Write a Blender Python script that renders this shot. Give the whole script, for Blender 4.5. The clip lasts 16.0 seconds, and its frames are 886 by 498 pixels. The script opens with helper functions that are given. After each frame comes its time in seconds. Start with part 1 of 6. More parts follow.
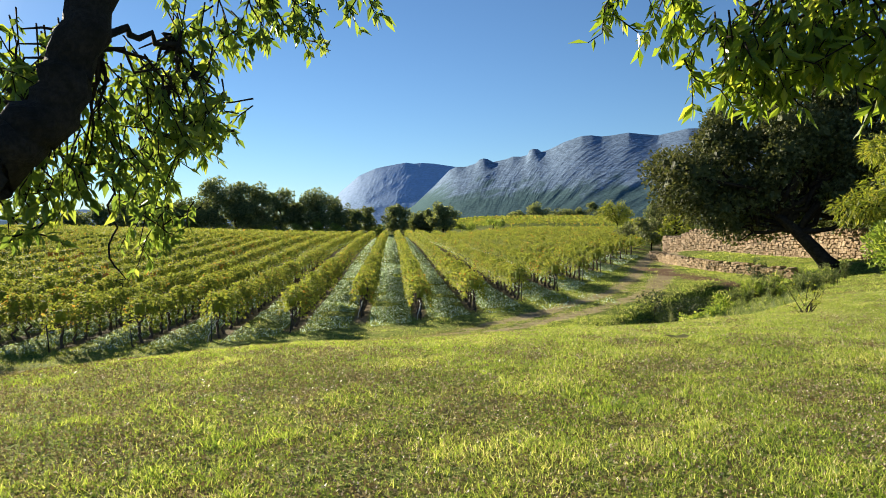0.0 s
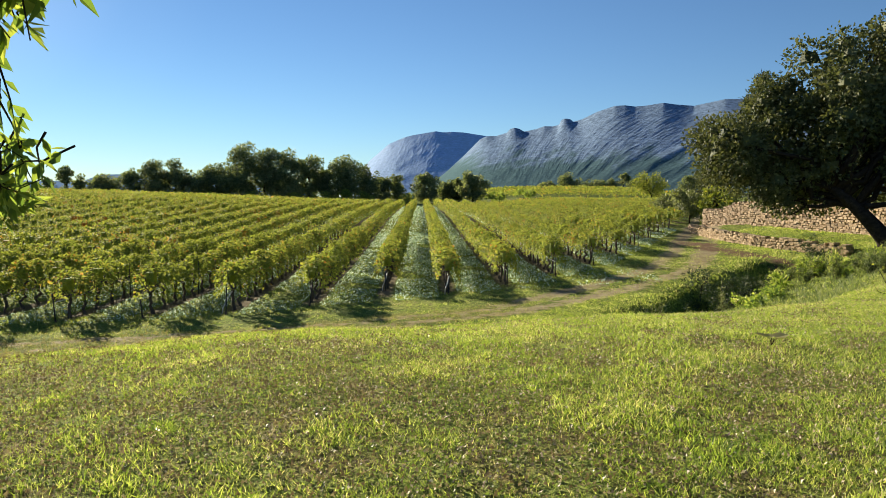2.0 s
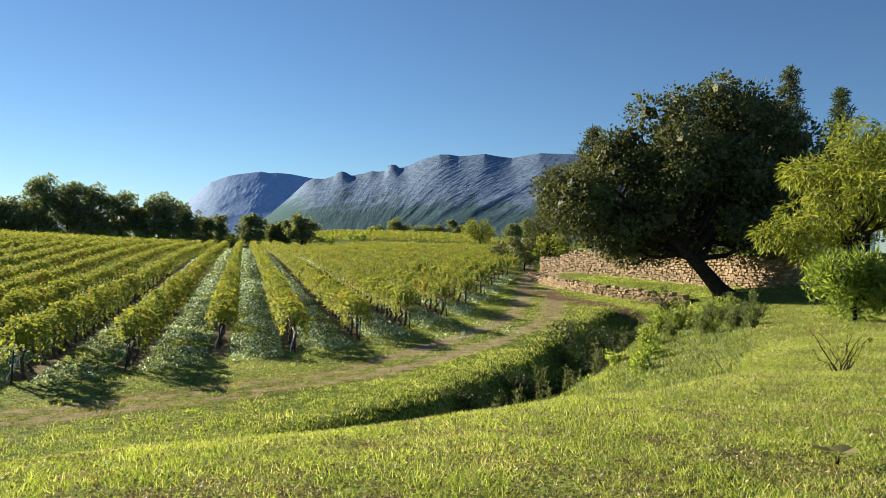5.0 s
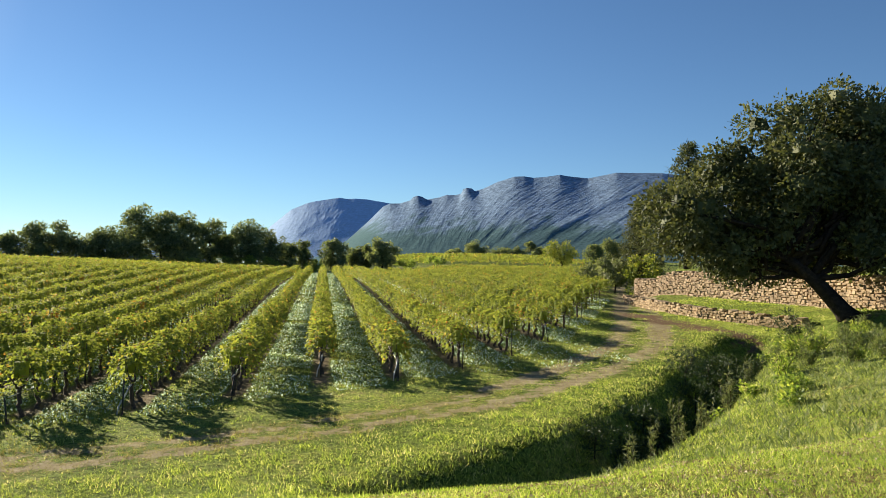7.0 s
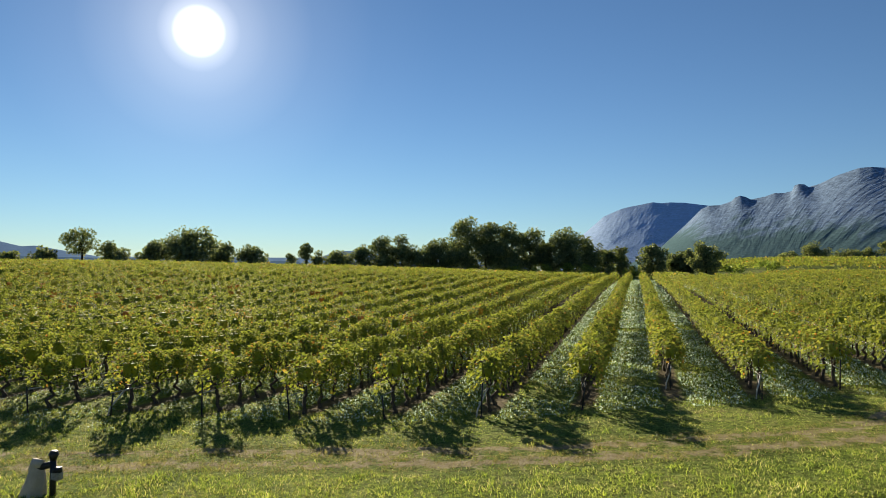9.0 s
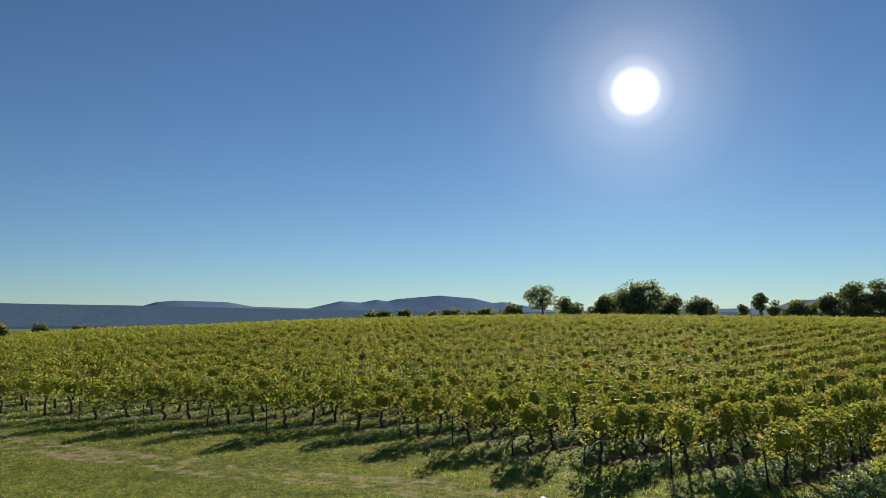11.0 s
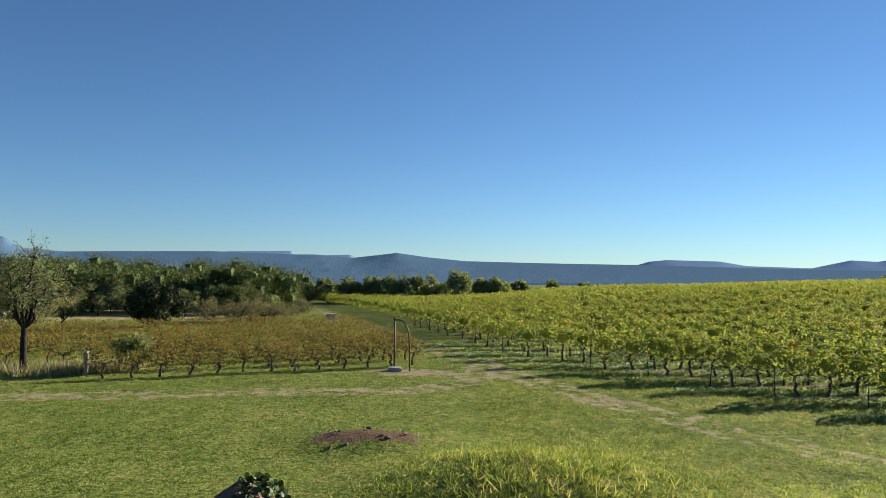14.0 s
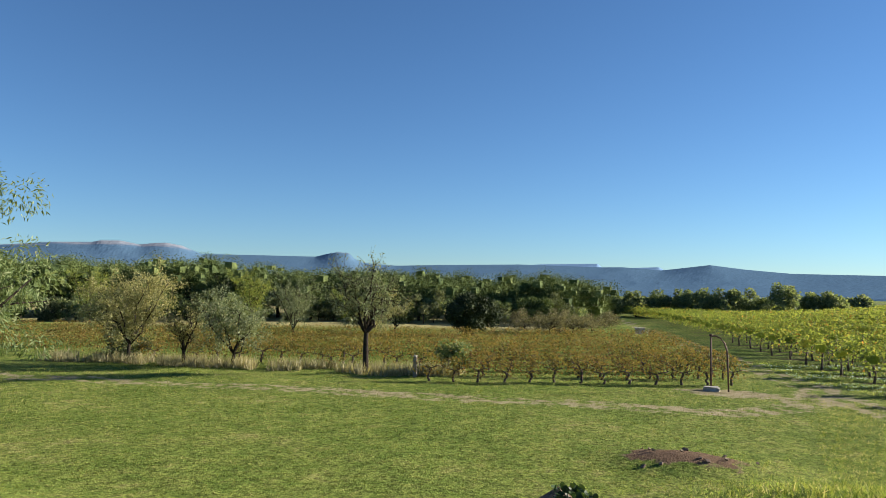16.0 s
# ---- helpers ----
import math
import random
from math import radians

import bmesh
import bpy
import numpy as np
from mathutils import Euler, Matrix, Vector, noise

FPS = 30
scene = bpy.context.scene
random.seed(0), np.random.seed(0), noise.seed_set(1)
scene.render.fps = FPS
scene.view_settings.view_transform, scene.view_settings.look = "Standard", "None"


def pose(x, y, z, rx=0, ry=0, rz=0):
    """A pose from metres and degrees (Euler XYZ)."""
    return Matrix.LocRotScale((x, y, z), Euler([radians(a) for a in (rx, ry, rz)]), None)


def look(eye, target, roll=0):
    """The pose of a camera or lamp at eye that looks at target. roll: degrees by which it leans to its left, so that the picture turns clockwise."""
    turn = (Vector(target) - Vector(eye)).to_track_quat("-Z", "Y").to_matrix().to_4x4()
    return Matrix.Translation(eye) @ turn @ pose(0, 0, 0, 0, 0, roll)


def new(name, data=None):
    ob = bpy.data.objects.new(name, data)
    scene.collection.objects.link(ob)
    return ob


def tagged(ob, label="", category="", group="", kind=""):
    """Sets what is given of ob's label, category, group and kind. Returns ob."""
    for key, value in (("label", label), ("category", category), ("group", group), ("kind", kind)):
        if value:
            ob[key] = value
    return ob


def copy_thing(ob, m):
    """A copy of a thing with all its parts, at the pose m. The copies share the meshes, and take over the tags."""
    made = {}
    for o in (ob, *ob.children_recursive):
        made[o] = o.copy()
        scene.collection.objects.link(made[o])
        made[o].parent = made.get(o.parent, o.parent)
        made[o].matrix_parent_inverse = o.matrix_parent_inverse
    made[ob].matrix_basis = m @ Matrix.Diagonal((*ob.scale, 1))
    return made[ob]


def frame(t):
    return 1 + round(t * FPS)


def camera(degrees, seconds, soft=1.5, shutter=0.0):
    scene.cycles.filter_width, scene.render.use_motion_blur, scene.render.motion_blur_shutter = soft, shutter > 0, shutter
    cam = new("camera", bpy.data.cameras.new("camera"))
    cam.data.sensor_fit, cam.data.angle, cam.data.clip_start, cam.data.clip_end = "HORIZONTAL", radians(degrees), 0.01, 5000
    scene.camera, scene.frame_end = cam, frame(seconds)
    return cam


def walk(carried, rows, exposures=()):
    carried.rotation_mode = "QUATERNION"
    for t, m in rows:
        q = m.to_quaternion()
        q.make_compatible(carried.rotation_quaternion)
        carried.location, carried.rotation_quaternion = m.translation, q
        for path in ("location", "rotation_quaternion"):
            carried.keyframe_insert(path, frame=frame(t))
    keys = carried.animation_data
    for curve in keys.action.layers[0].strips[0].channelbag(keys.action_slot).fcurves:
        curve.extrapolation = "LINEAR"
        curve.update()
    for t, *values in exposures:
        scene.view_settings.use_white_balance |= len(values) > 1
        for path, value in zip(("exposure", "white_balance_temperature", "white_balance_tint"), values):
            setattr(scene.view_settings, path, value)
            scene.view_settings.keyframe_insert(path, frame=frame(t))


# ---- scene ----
cam = camera(62.5, 16.0, soft=0.6)
PATH = [          # seconds, eye, target, roll
    (0, (0.086, 0.39, 3.728), (0.088, 2.389, 3.668), 0.0),
    (0.5, (0.096, 0.864, 3.726), (0.083, 2.862, 3.639), -0.4),
    (1, (0.157, 1.384, 3.717), (0.132, 3.38, 3.602), -0.3),
    (1.5, (0.103, 1.815, 3.678), (0.061, 3.81, 3.539), 0.4),
    (2, (0.032, 2.231, 3.688), (-0.044, 4.225, 3.544), 0.8),
    (2.5, (-0.039, 2.752, 3.721), (-0.157, 4.744, 3.598), 0.4),
    (3, (-0.202, 3.211, 3.702), (-0.317, 5.205, 3.59), 0.4),
    (3.5, (-0.314, 3.65, 3.707), (-0.317, 5.647, 3.602), 1.4),
    (4, (-0.445, 4.126, 3.752), (-0.235, 6.114, 3.688), 2.8),
    (4.2, (-0.515, 4.301, 3.745), (-0.208, 6.277, 3.696), 3.0),
    (6.3, (-1.327, 5.793, 3.74), (-0.909, 7.749, 3.764), 1.5),
    (6.5, (-1.404, 5.9, 3.727), (-1.056, 7.869, 3.752), 1.2),
    (7, (-1.593, 6.194, 3.731), (-1.407, 8.185, 3.774), 1.2),
    (7.5, (-1.826, 6.394, 3.718), (-1.774, 8.392, 3.781), 1.4),
    (8, (-2.09, 6.569, 3.711), (-2.204, 8.565, 3.776), 1.1),
    (8.5, (-2.354, 6.8, 3.675), (-2.712, 8.766, 3.731), 0.7),
    (9, (-2.607, 6.943, 3.665), (-3.254, 8.835, 3.716), 0.4),
    (9.5, (-2.826, 6.988, 3.688), (-3.75, 8.76, 3.757), -0.3),
    (10, (-2.952, 6.966, 3.706), (-4.138, 8.572, 3.834), -1.1),
    (10.2, (-2.982, 6.964, 3.716), (-4.262, 8.494, 3.872), -1.2),
    (12.3, (-3.275, 6.917, 3.763), (-5.153, 7.595, 3.873), 1.4),
    (12.5, (-3.29, 6.896, 3.765), (-5.195, 7.498, 3.866), 1.4),
    (13, (-3.317, 6.845, 3.751), (-5.274, 7.251, 3.839), 1.1),
    (13.5, (-3.341, 6.828, 3.718), (-5.329, 7.032, 3.798), 0.7),
    (14, (-3.399, 6.783, 3.724), (-5.398, 6.783, 3.803), 0.5),
    (14.5, (-3.392, 6.752, 3.728), (-5.379, 6.545, 3.817), 0.5),
    (15, (-3.385, 6.723, 3.732), (-5.338, 6.303, 3.833), 0.7),
    (15.5, (-3.363, 6.717, 3.741), (-5.26, 6.094, 3.845), 0.9),
    (16, (-3.405, 6.692, 3.712), (-5.234, 5.889, 3.816), 0.9),
]
EXPOSURES = [(0.0, 1.44, 6800, 10), (3.0, 1.32, 6850, 10), (6.5, 1.42, 6850, 10), (8.0, 1.28, 6850, 10), (9.5, 0.86, 6950, 10), (10.0, 0.76, 6900, 10), (12.5, 0.84, 6650, 10), (13.0, 1.14, 6550, 10), (13.5, 1.27, 6450, 10), (14.5, 1.40, 6350, 10), (16.0, 1.54, 6250, 10)]
walk(cam, [(t, look(*row)) for t, *row in PATH], EXPOSURES)

# ---------------------------------------------------------------- light
SUN_YAW, SUN_ELEV = 37.6, 17.05
SUN = Vector((-math.sin(radians(SUN_YAW)) * math.cos(radians(SUN_ELEV)),
              math.cos(radians(SUN_YAW)) * math.cos(radians(SUN_ELEV)), math.sin(radians(SUN_ELEV))))
world = bpy.data.worlds.new("sky")
scene.world = world
world.use_nodes = True
wn, wl = world.node_tree.nodes, world.node_tree.links
wn.clear()
sky = wn.new("ShaderNodeTexSky")
sky.sky_type, sky.sun_disc = "NISHITA", False
sky.sun_elevation, sky.sun_rotation = radians(SUN_ELEV), radians(-SUN_YAW)
sky.altitude, sky.air_density, sky.dust_density, sky.ozone_density = 300, 0.9, 0.01, 3.0
# the sun's own disc, glaring, with a soft aureole
way = wn.new("ShaderNodeTexCoord")
dot = wn.new("ShaderNodeVectorMath")
dot.operation = "DOT_PRODUCT"
wl.new(way.outputs["Generated"], dot.inputs[0])
dot.inputs[1].default_value = SUN
angle = wn.new("ShaderNodeMath")
angle.operation = "ARCCOSINE"
wl.new(dot.outputs["Value"], angle.inputs[0])
aureole = wn.new("ShaderNodeValToRGB")
AUREOLE = [(0.0, 1.0), (0.055, 1.0), (0.075, 0.5), (0.105, 0.22), (0.16, 0.115), (0.28, 0.062), (0.45, 0.022), (0.7, 0.005), (1.0, 0.0)]
stops = aureole.color_ramp.elements
stops[0].position, stops[1].position = 0.0, 1.0
for p, c in AUREOLE:
    e = stops[0] if p == 0 else stops[len(stops) - 1] if p == 1 else stops.new(p)
    e.color = (c, c * 0.95, c * 0.86, 1)
reach = wn.new("ShaderNodeMath")
reach.operation = "DIVIDE"
reach.inputs[1].default_value = radians(18)
wl.new(angle.outputs[0], reach.inputs[0])
wl.new(reach.outputs[0], aureole.inputs[0])
bg = wn.new("ShaderNodeBackground")
bg.inputs["Strength"].default_value = 0.039
glare = wn.new("ShaderNodeBackground")
glare.inputs["Strength"].default_value = 1.3
both = wn.new("ShaderNodeAddShader")
wout = wn.new("ShaderNodeOutputWorld")
air = wn.new("ShaderNodeMix")
air.data_type, air.blend_type = "RGBA", "MULTIPLY"
air.inputs[0].default_value, air.inputs[7].default_value = 1.0, (0.79, 1.0, 1.19, 1)
wl.new(sky.outputs[0], air.inputs[6])
wl.new(air.outputs[2], bg.inputs["Color"])
wl.new(aureole.outputs[0], glare.inputs["Color"])
wl.new(bg.outputs[0], both.inputs[0])
wl.new(glare.outputs[0], both.inputs[1])
wl.new(both.outputs[0], wout.inputs["Surface"])

lamp = bpy.data.lights.new("sunlight", "SUN")
lamp.energy, lamp.angle, lamp.color = 5.0, radians(0.53), (1.0, 0.90, 0.74)
new("sunlight", lamp).matrix_world = look(SUN * 50, (0, 0, 0))

# ---------------------------------------------------------------- materials
def shader(name):
    m = bpy.data.materials.new(name)
    m.use_nodes = True
    m.node_tree.nodes.clear()
    return m, m.node_tree.nodes, m.node_tree.links


def ramp(n, stops):
    r = n.new("ShaderNodeValToRGB")
    e = r.color_ramp.elements
    while len(e) < len(stops):
        e.new(0.5)
    for k, (p, c) in enumerate(stops):
        e[k].position, e[k].color = p, (*c, 1)
    return r


def noise_node(n, l, scale, detail=4, rough=0.6, coords=None):
    t = n.new("ShaderNodeTexNoise")
    t.inputs["Scale"].default_value, t.inputs["Detail"].default_value, t.inputs["Roughness"].default_value = scale, detail, rough
    if coords is None:
        coords = n.new("ShaderNodeNewGeometry").outputs["Position"]
    l.new(coords, t.inputs["Vector"])
    return t


def blend(n, l, fac, a, b, mode="MIX"):
    x = n.new("ShaderNodeMix")
    x.data_type, x.blend_type = "RGBA", mode
    for sock, v in ((x.inputs[0], fac), (x.inputs[6], a), (x.inputs[7], b)):
        if isinstance(v, (int, float)):
            sock.default_value = v
        elif isinstance(v, tuple):
            sock.default_value = (*v, 1)
        else:
            l.new(v, sock)
    return x.outputs[2]


def maths(n, l, op, a, b=0.0, c=0.0):
    x = n.new("ShaderNodeMath")
    x.operation = op
    for k, v in enumerate((a, b, c)):
        if isinstance(v, (int, float)):
            x.inputs[k].default_value = v
        else:
            l.new(v, x.inputs[k])
    return x.outputs[0]


def spread(n, l, v, lo, hi, a=0.0, b=1.0):
    x = n.new("ShaderNodeMapRange")
    x.interpolation_type = "SMOOTHSTEP"
    l.new(v, x.inputs[0])
    for k, q in zip((1, 2, 3, 4), (lo, hi, a, b)):
        x.inputs[k].default_value = q
    return x.outputs[0]


def surface(name, stops, scale, rough=0.85, fine=None, fine_amount=0.35, bump=0.0, bump_scale=None, metal=0.0, spec=0.3, local=False, vary=0.0, island=0.0):
    """A rough surface with two scales of colour and a fine relief."""
    m, n, l = shader(name)
    co = n.new("ShaderNodeTexCoord").outputs["Object"] if local else None
    a = noise_node(n, l, scale, 5, 0.6, co)
    r = ramp(n, stops)
    l.new(a.outputs[0], r.inputs[0])
    col = r.outputs[0]
    if fine:
        b = noise_node(n, l, fine, 3, 0.7, co)
        f = spread(n, l, b.outputs[0], 0.3, 0.7, 1 - fine_amount, 1 + fine_amount)
        col = blend(n, l, 1.0, col, f, "MULTIPLY")
    if island:
        rnd = n.new("ShaderNodeNewGeometry").outputs["Random Per Island"]
        col = blend(n, l, 1.0, col, spread(n, l, rnd, 0, 1, 1 - island, 1 + island), "MULTIPLY")
    if vary:
        rnd = n.new("ShaderNodeObjectInfo").outputs["Random"]
        col = blend(n, l, 1.0, col, spread(n, l, rnd, 0, 1, 1 - vary, 1 + vary), "MULTIPLY")
    p = n.new("ShaderNodeBsdfPrincipled")
    p.inputs["Roughness"].default_value, p.inputs["Metallic"].default_value = rough, metal
    p.inputs["Specular IOR Level"].default_value = spec
    l.new(col, p.inputs["Base Color"])
    if bump:
        t = noise_node(n, l, bump_scale or scale * 3, 6, 0.65, co)
        q = n.new("ShaderNodeBump")
        q.inputs["Strength"].default_value, q.inputs["Distance"].default_value = 1.0, bump
        l.new(t.outputs[0], q.inputs["Height"])
        l.new(q.outputs[0], p.inputs["Normal"])
    o = n.new("ShaderNodeOutputMaterial")
    l.new(p.outputs[0], o.inputs[0])
    return m


def leaf(name, stops, through_amount=0.45, rough=0.5, spec=0.3, patch=0.0, patch_amount=0.3, tint=(1.15, 1.1, 0.55)):
    """Thin leaves: each has a tone of its own, and lets part of the light through."""
    m, n, l = shader(name)
    g = n.new("ShaderNodeNewGeometry")
    r = ramp(n, stops)
    v = g.outputs["Random Per Island"]
    if patch:
        pn = noise_node(n, l, patch, 2, 0.5)
        v = maths(n, l, "ADD", v, maths(n, l, "MULTIPLY", maths(n, l, "SUBTRACT", pn.outputs[0], 0.5), patch_amount * 2))
    l.new(v, r.inputs[0])
    p = n.new("ShaderNodeBsdfPrincipled")
    p.inputs["Roughness"].default_value, p.inputs["Specular IOR Level"].default_value = rough, spec
    l.new(r.outputs[0], p.inputs["Base Color"])
    t = n.new("ShaderNodeBsdfTranslucent")
    l.new(blend(n, l, 1.0, r.outputs[0], tint, "MULTIPLY"), t.inputs["Color"])
    x = n.new("ShaderNodeMixShader")
    x.inputs[0].default_value = through_amount
    l.new(p.outputs[0], x.inputs[1])
    l.new(t.outputs[0], x.inputs[2])
    o = n.new("ShaderNodeOutputMaterial")
    l.new(x.outputs[0], o.inputs[0])
    return m


M_vine = leaf("vine_leaf", [(0.0, (0.12, 0.175, 0.042)), (0.3, (0.18, 0.245, 0.052)), (0.66, (0.235, 0.305, 0.064)), (0.93, (0.305, 0.335, 0.08)), (0.995, (0.36, 0.22, 0.06))], 0.54, 0.6, 0.12, 0.35, 0.3, (1.3, 1.12, 0.68))
M_russet = leaf("russet_leaf", [(0.0, (0.075, 0.085, 0.028)), (0.35, (0.215, 0.18, 0.052)), (0.7, (0.34, 0.23, 0.07)), (0.97, (0.12, 0.065, 0.03))], 0.38, 0.6, 0.1, 0.25, 0.3)
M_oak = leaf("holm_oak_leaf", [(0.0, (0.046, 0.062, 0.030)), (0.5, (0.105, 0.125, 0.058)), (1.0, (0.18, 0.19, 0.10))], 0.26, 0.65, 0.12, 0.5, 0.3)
# oak leaves for distant trees, their base colour lightened in place of haze
M_far_oak = leaf("haze_lifted_oak_leaf", [(0.0, (0.085, 0.12, 0.066)), (0.6, (0.18, 0.225, 0.115)), (1.0, (0.29, 0.32, 0.16))], 0.46, 0.6, 0.2, 0.15, 0.3)
M_pine = leaf("pine_needles", [(0.0, (0.04, 0.062, 0.022)), (0.5, (0.092, 0.125, 0.042)), (1.0, (0.17, 0.20, 0.07))], 0.15, 0.7, 0.06, 0.2, 0.3)
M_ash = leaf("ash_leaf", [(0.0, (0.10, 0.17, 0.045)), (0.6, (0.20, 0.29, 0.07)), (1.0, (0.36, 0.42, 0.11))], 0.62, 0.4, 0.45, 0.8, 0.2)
# brighter copy of the ash leaf, with the sun from behind put into its colour
M_ash_light = leaf("sun_brightened_ash_leaf", [(0.0, (0.11, 0.18, 0.03)), (0.6, (0.22, 0.32, 0.05)), (1.0, (0.38, 0.43, 0.08))], 0.62, 0.4, 0.4, 0.8, 0.2)
M_lime = leaf("yellow_green_leaf", [(0.0, (0.12, 0.17, 0.03)), (0.6, (0.22, 0.27, 0.05)), (1.0, (0.38, 0.38, 0.08))], 0.5, 0.45, 0.35, 0.6, 0.2)
M_dry_leaf = leaf("thin_autumn_leaf", [(0.0, (0.16, 0.17, 0.075)), (0.5, (0.26, 0.25, 0.11)), (1.0, (0.40, 0.37, 0.17))], 0.4, 0.6, 0.2, 0.4, 0.3)
M_olive = leaf("grey_green_leaf", [(0.0, (0.10, 0.13, 0.06)), (1.0, (0.26, 0.29, 0.16))], 0.35, 0.5, 0.3, 0.4, 0.3)
M_grass = leaf("grass_blade", [(0.0, (0.13, 0.22, 0.035)), (0.45, (0.30, 0.39, 0.07)), (0.8, (0.48, 0.55, 0.13)), (1.0, (0.70, 0.63, 0.34))], 0.58, 0.45, 0.35, 0.9, 0.4, (1.05, 1.05, 0.65))
M_clover = leaf("small_weed_leaf", [(0.0, (0.10, 0.17, 0.03)), (0.5, (0.20, 0.28, 0.06)), (1.0, (0.40, 0.44, 0.16))], 0.45, 0.4, 0.45, 0.9, 0.3)
M_litter = leaf("fallen_leaf", [(0.0, (0.14, 0.105, 0.065)), (0.55, (0.25, 0.19, 0.115)), (0.8, (0.42, 0.34, 0.22)), (1.0, (0.66, 0.58, 0.44))], 0.15, 0.6, 0.25)
M_feather = leaf("feathery_herb_leaf", [(0.0, (0.09, 0.13, 0.05)), (0.6, (0.17, 0.22, 0.09)), (1.0, (0.28, 0.31, 0.17))], 0.4, 0.6, 0.2)
M_trodden = leaf("trodden_grass", [(0.0, (0.13, 0.13, 0.045)), (0.5, (0.25, 0.23, 0.10)), (1.0, (0.44, 0.38, 0.21))], 0.4, 0.6, 0.2, 0.8, 0.4)
M_scrub = leaf("grey_thorn_leaf", [(0.0, (0.07, 0.066, 0.04)), (0.6, (0.16, 0.15, 0.085)), (1.0, (0.27, 0.245, 0.15))], 0.3, 0.7, 0.1, 0.4, 0.3)
M_straw = leaf("dry_grass_blade", [(0.0, (0.22, 0.20, 0.11)), (1.0, (0.42, 0.38, 0.24))], 0.4, 0.7, 0.2)
M_weed = leaf("silvery_weed", [(0.0, (0.20, 0.29, 0.15)), (0.45, (0.38, 0.47, 0.33)), (1.0, (0.72, 0.78, 0.74))], 0.45, 0.6, 0.2, 0.0, 0.3, (0.95, 1.05, 0.85))
# dark green leaves, taken darker still to hold the shade of the ditch
M_shrub = leaf("shade_darkened_shrub_leaf", [(0.0, (0.016, 0.035, 0.012)), (1.0, (0.055, 0.09, 0.03))], 0.22, 0.55, 0.3)
M_bark = surface("dark_bark", [(0.3, (0.018, 0.014, 0.011)), (0.7, (0.05, 0.039, 0.031))], 6, 0.95, 40, 0.4, 0.03, 18, spec=0.1)
# bark copy blackened to paint the trunk's shaded near side
M_ash_bark = surface("shade_darkened_ash_bark", [(0.3, (0.012, 0.010, 0.009)), (0.7, (0.034, 0.028, 0.024))], 8, 0.92, 45, 0.4, 0.03, 20)
M_vine_bark = surface("vine_bark", [(0.3, (0.05, 0.038, 0.03)), (0.7, (0.11, 0.085, 0.065))], 14, 0.95, 60, 0.4)
M_stone = surface("limestone_block", [(0.25, (0.20, 0.145, 0.08)), (0.5, (0.34, 0.25, 0.145)), (0.8, (0.48, 0.375, 0.24))], 1.6, 0.9, 14, 0.25, 0.02, 12, vary=0.22)
M_joint = surface("earth_joint", [(0.3, (0.16, 0.12, 0.075)), (0.7, (0.28, 0.21, 0.13))], 4, 0.95, 30, 0.3)
M_concrete = surface("weathered_concrete", [(0.3, (0.26, 0.24, 0.21)), (0.7, (0.42, 0.40, 0.36))], 3, 0.9, 40, 0.25, 0.006, 40)
M_rust = surface("rusty_iron", [(0.3, (0.07, 0.045, 0.035)), (0.7, (0.16, 0.10, 0.07))], 8, 0.75, 60, 0.3, metal=0.3)
M_iron = surface("dark_iron", [(0.3, (0.03, 0.03, 0.032)), (0.7, (0.06, 0.06, 0.062))], 9, 0.5, 70, 0.2, metal=0.6)
M_wood = surface("grey_weathered_wood", [(0.3, (0.16, 0.13, 0.10)), (0.7, (0.30, 0.26, 0.21))], 5, 0.9, 50, 0.3)
M_cloth = surface("beige_cloth", [(0.3, (0.42, 0.36, 0.29)), (0.7, (0.58, 0.51, 0.43))], 4, 0.95, 80, 0.12)
M_pipe = surface("pale_plastic_pipe", [(0.3, (0.45, 0.43, 0.40)), (0.7, (0.62, 0.60, 0.56))], 5, 0.5, 40, 0.15)
M_soil = surface("turned_earth", [(0.3, (0.09, 0.055, 0.04)), (0.7, (0.20, 0.13, 0.09))], 3, 0.95, 25, 0.4, 0.05, 12)


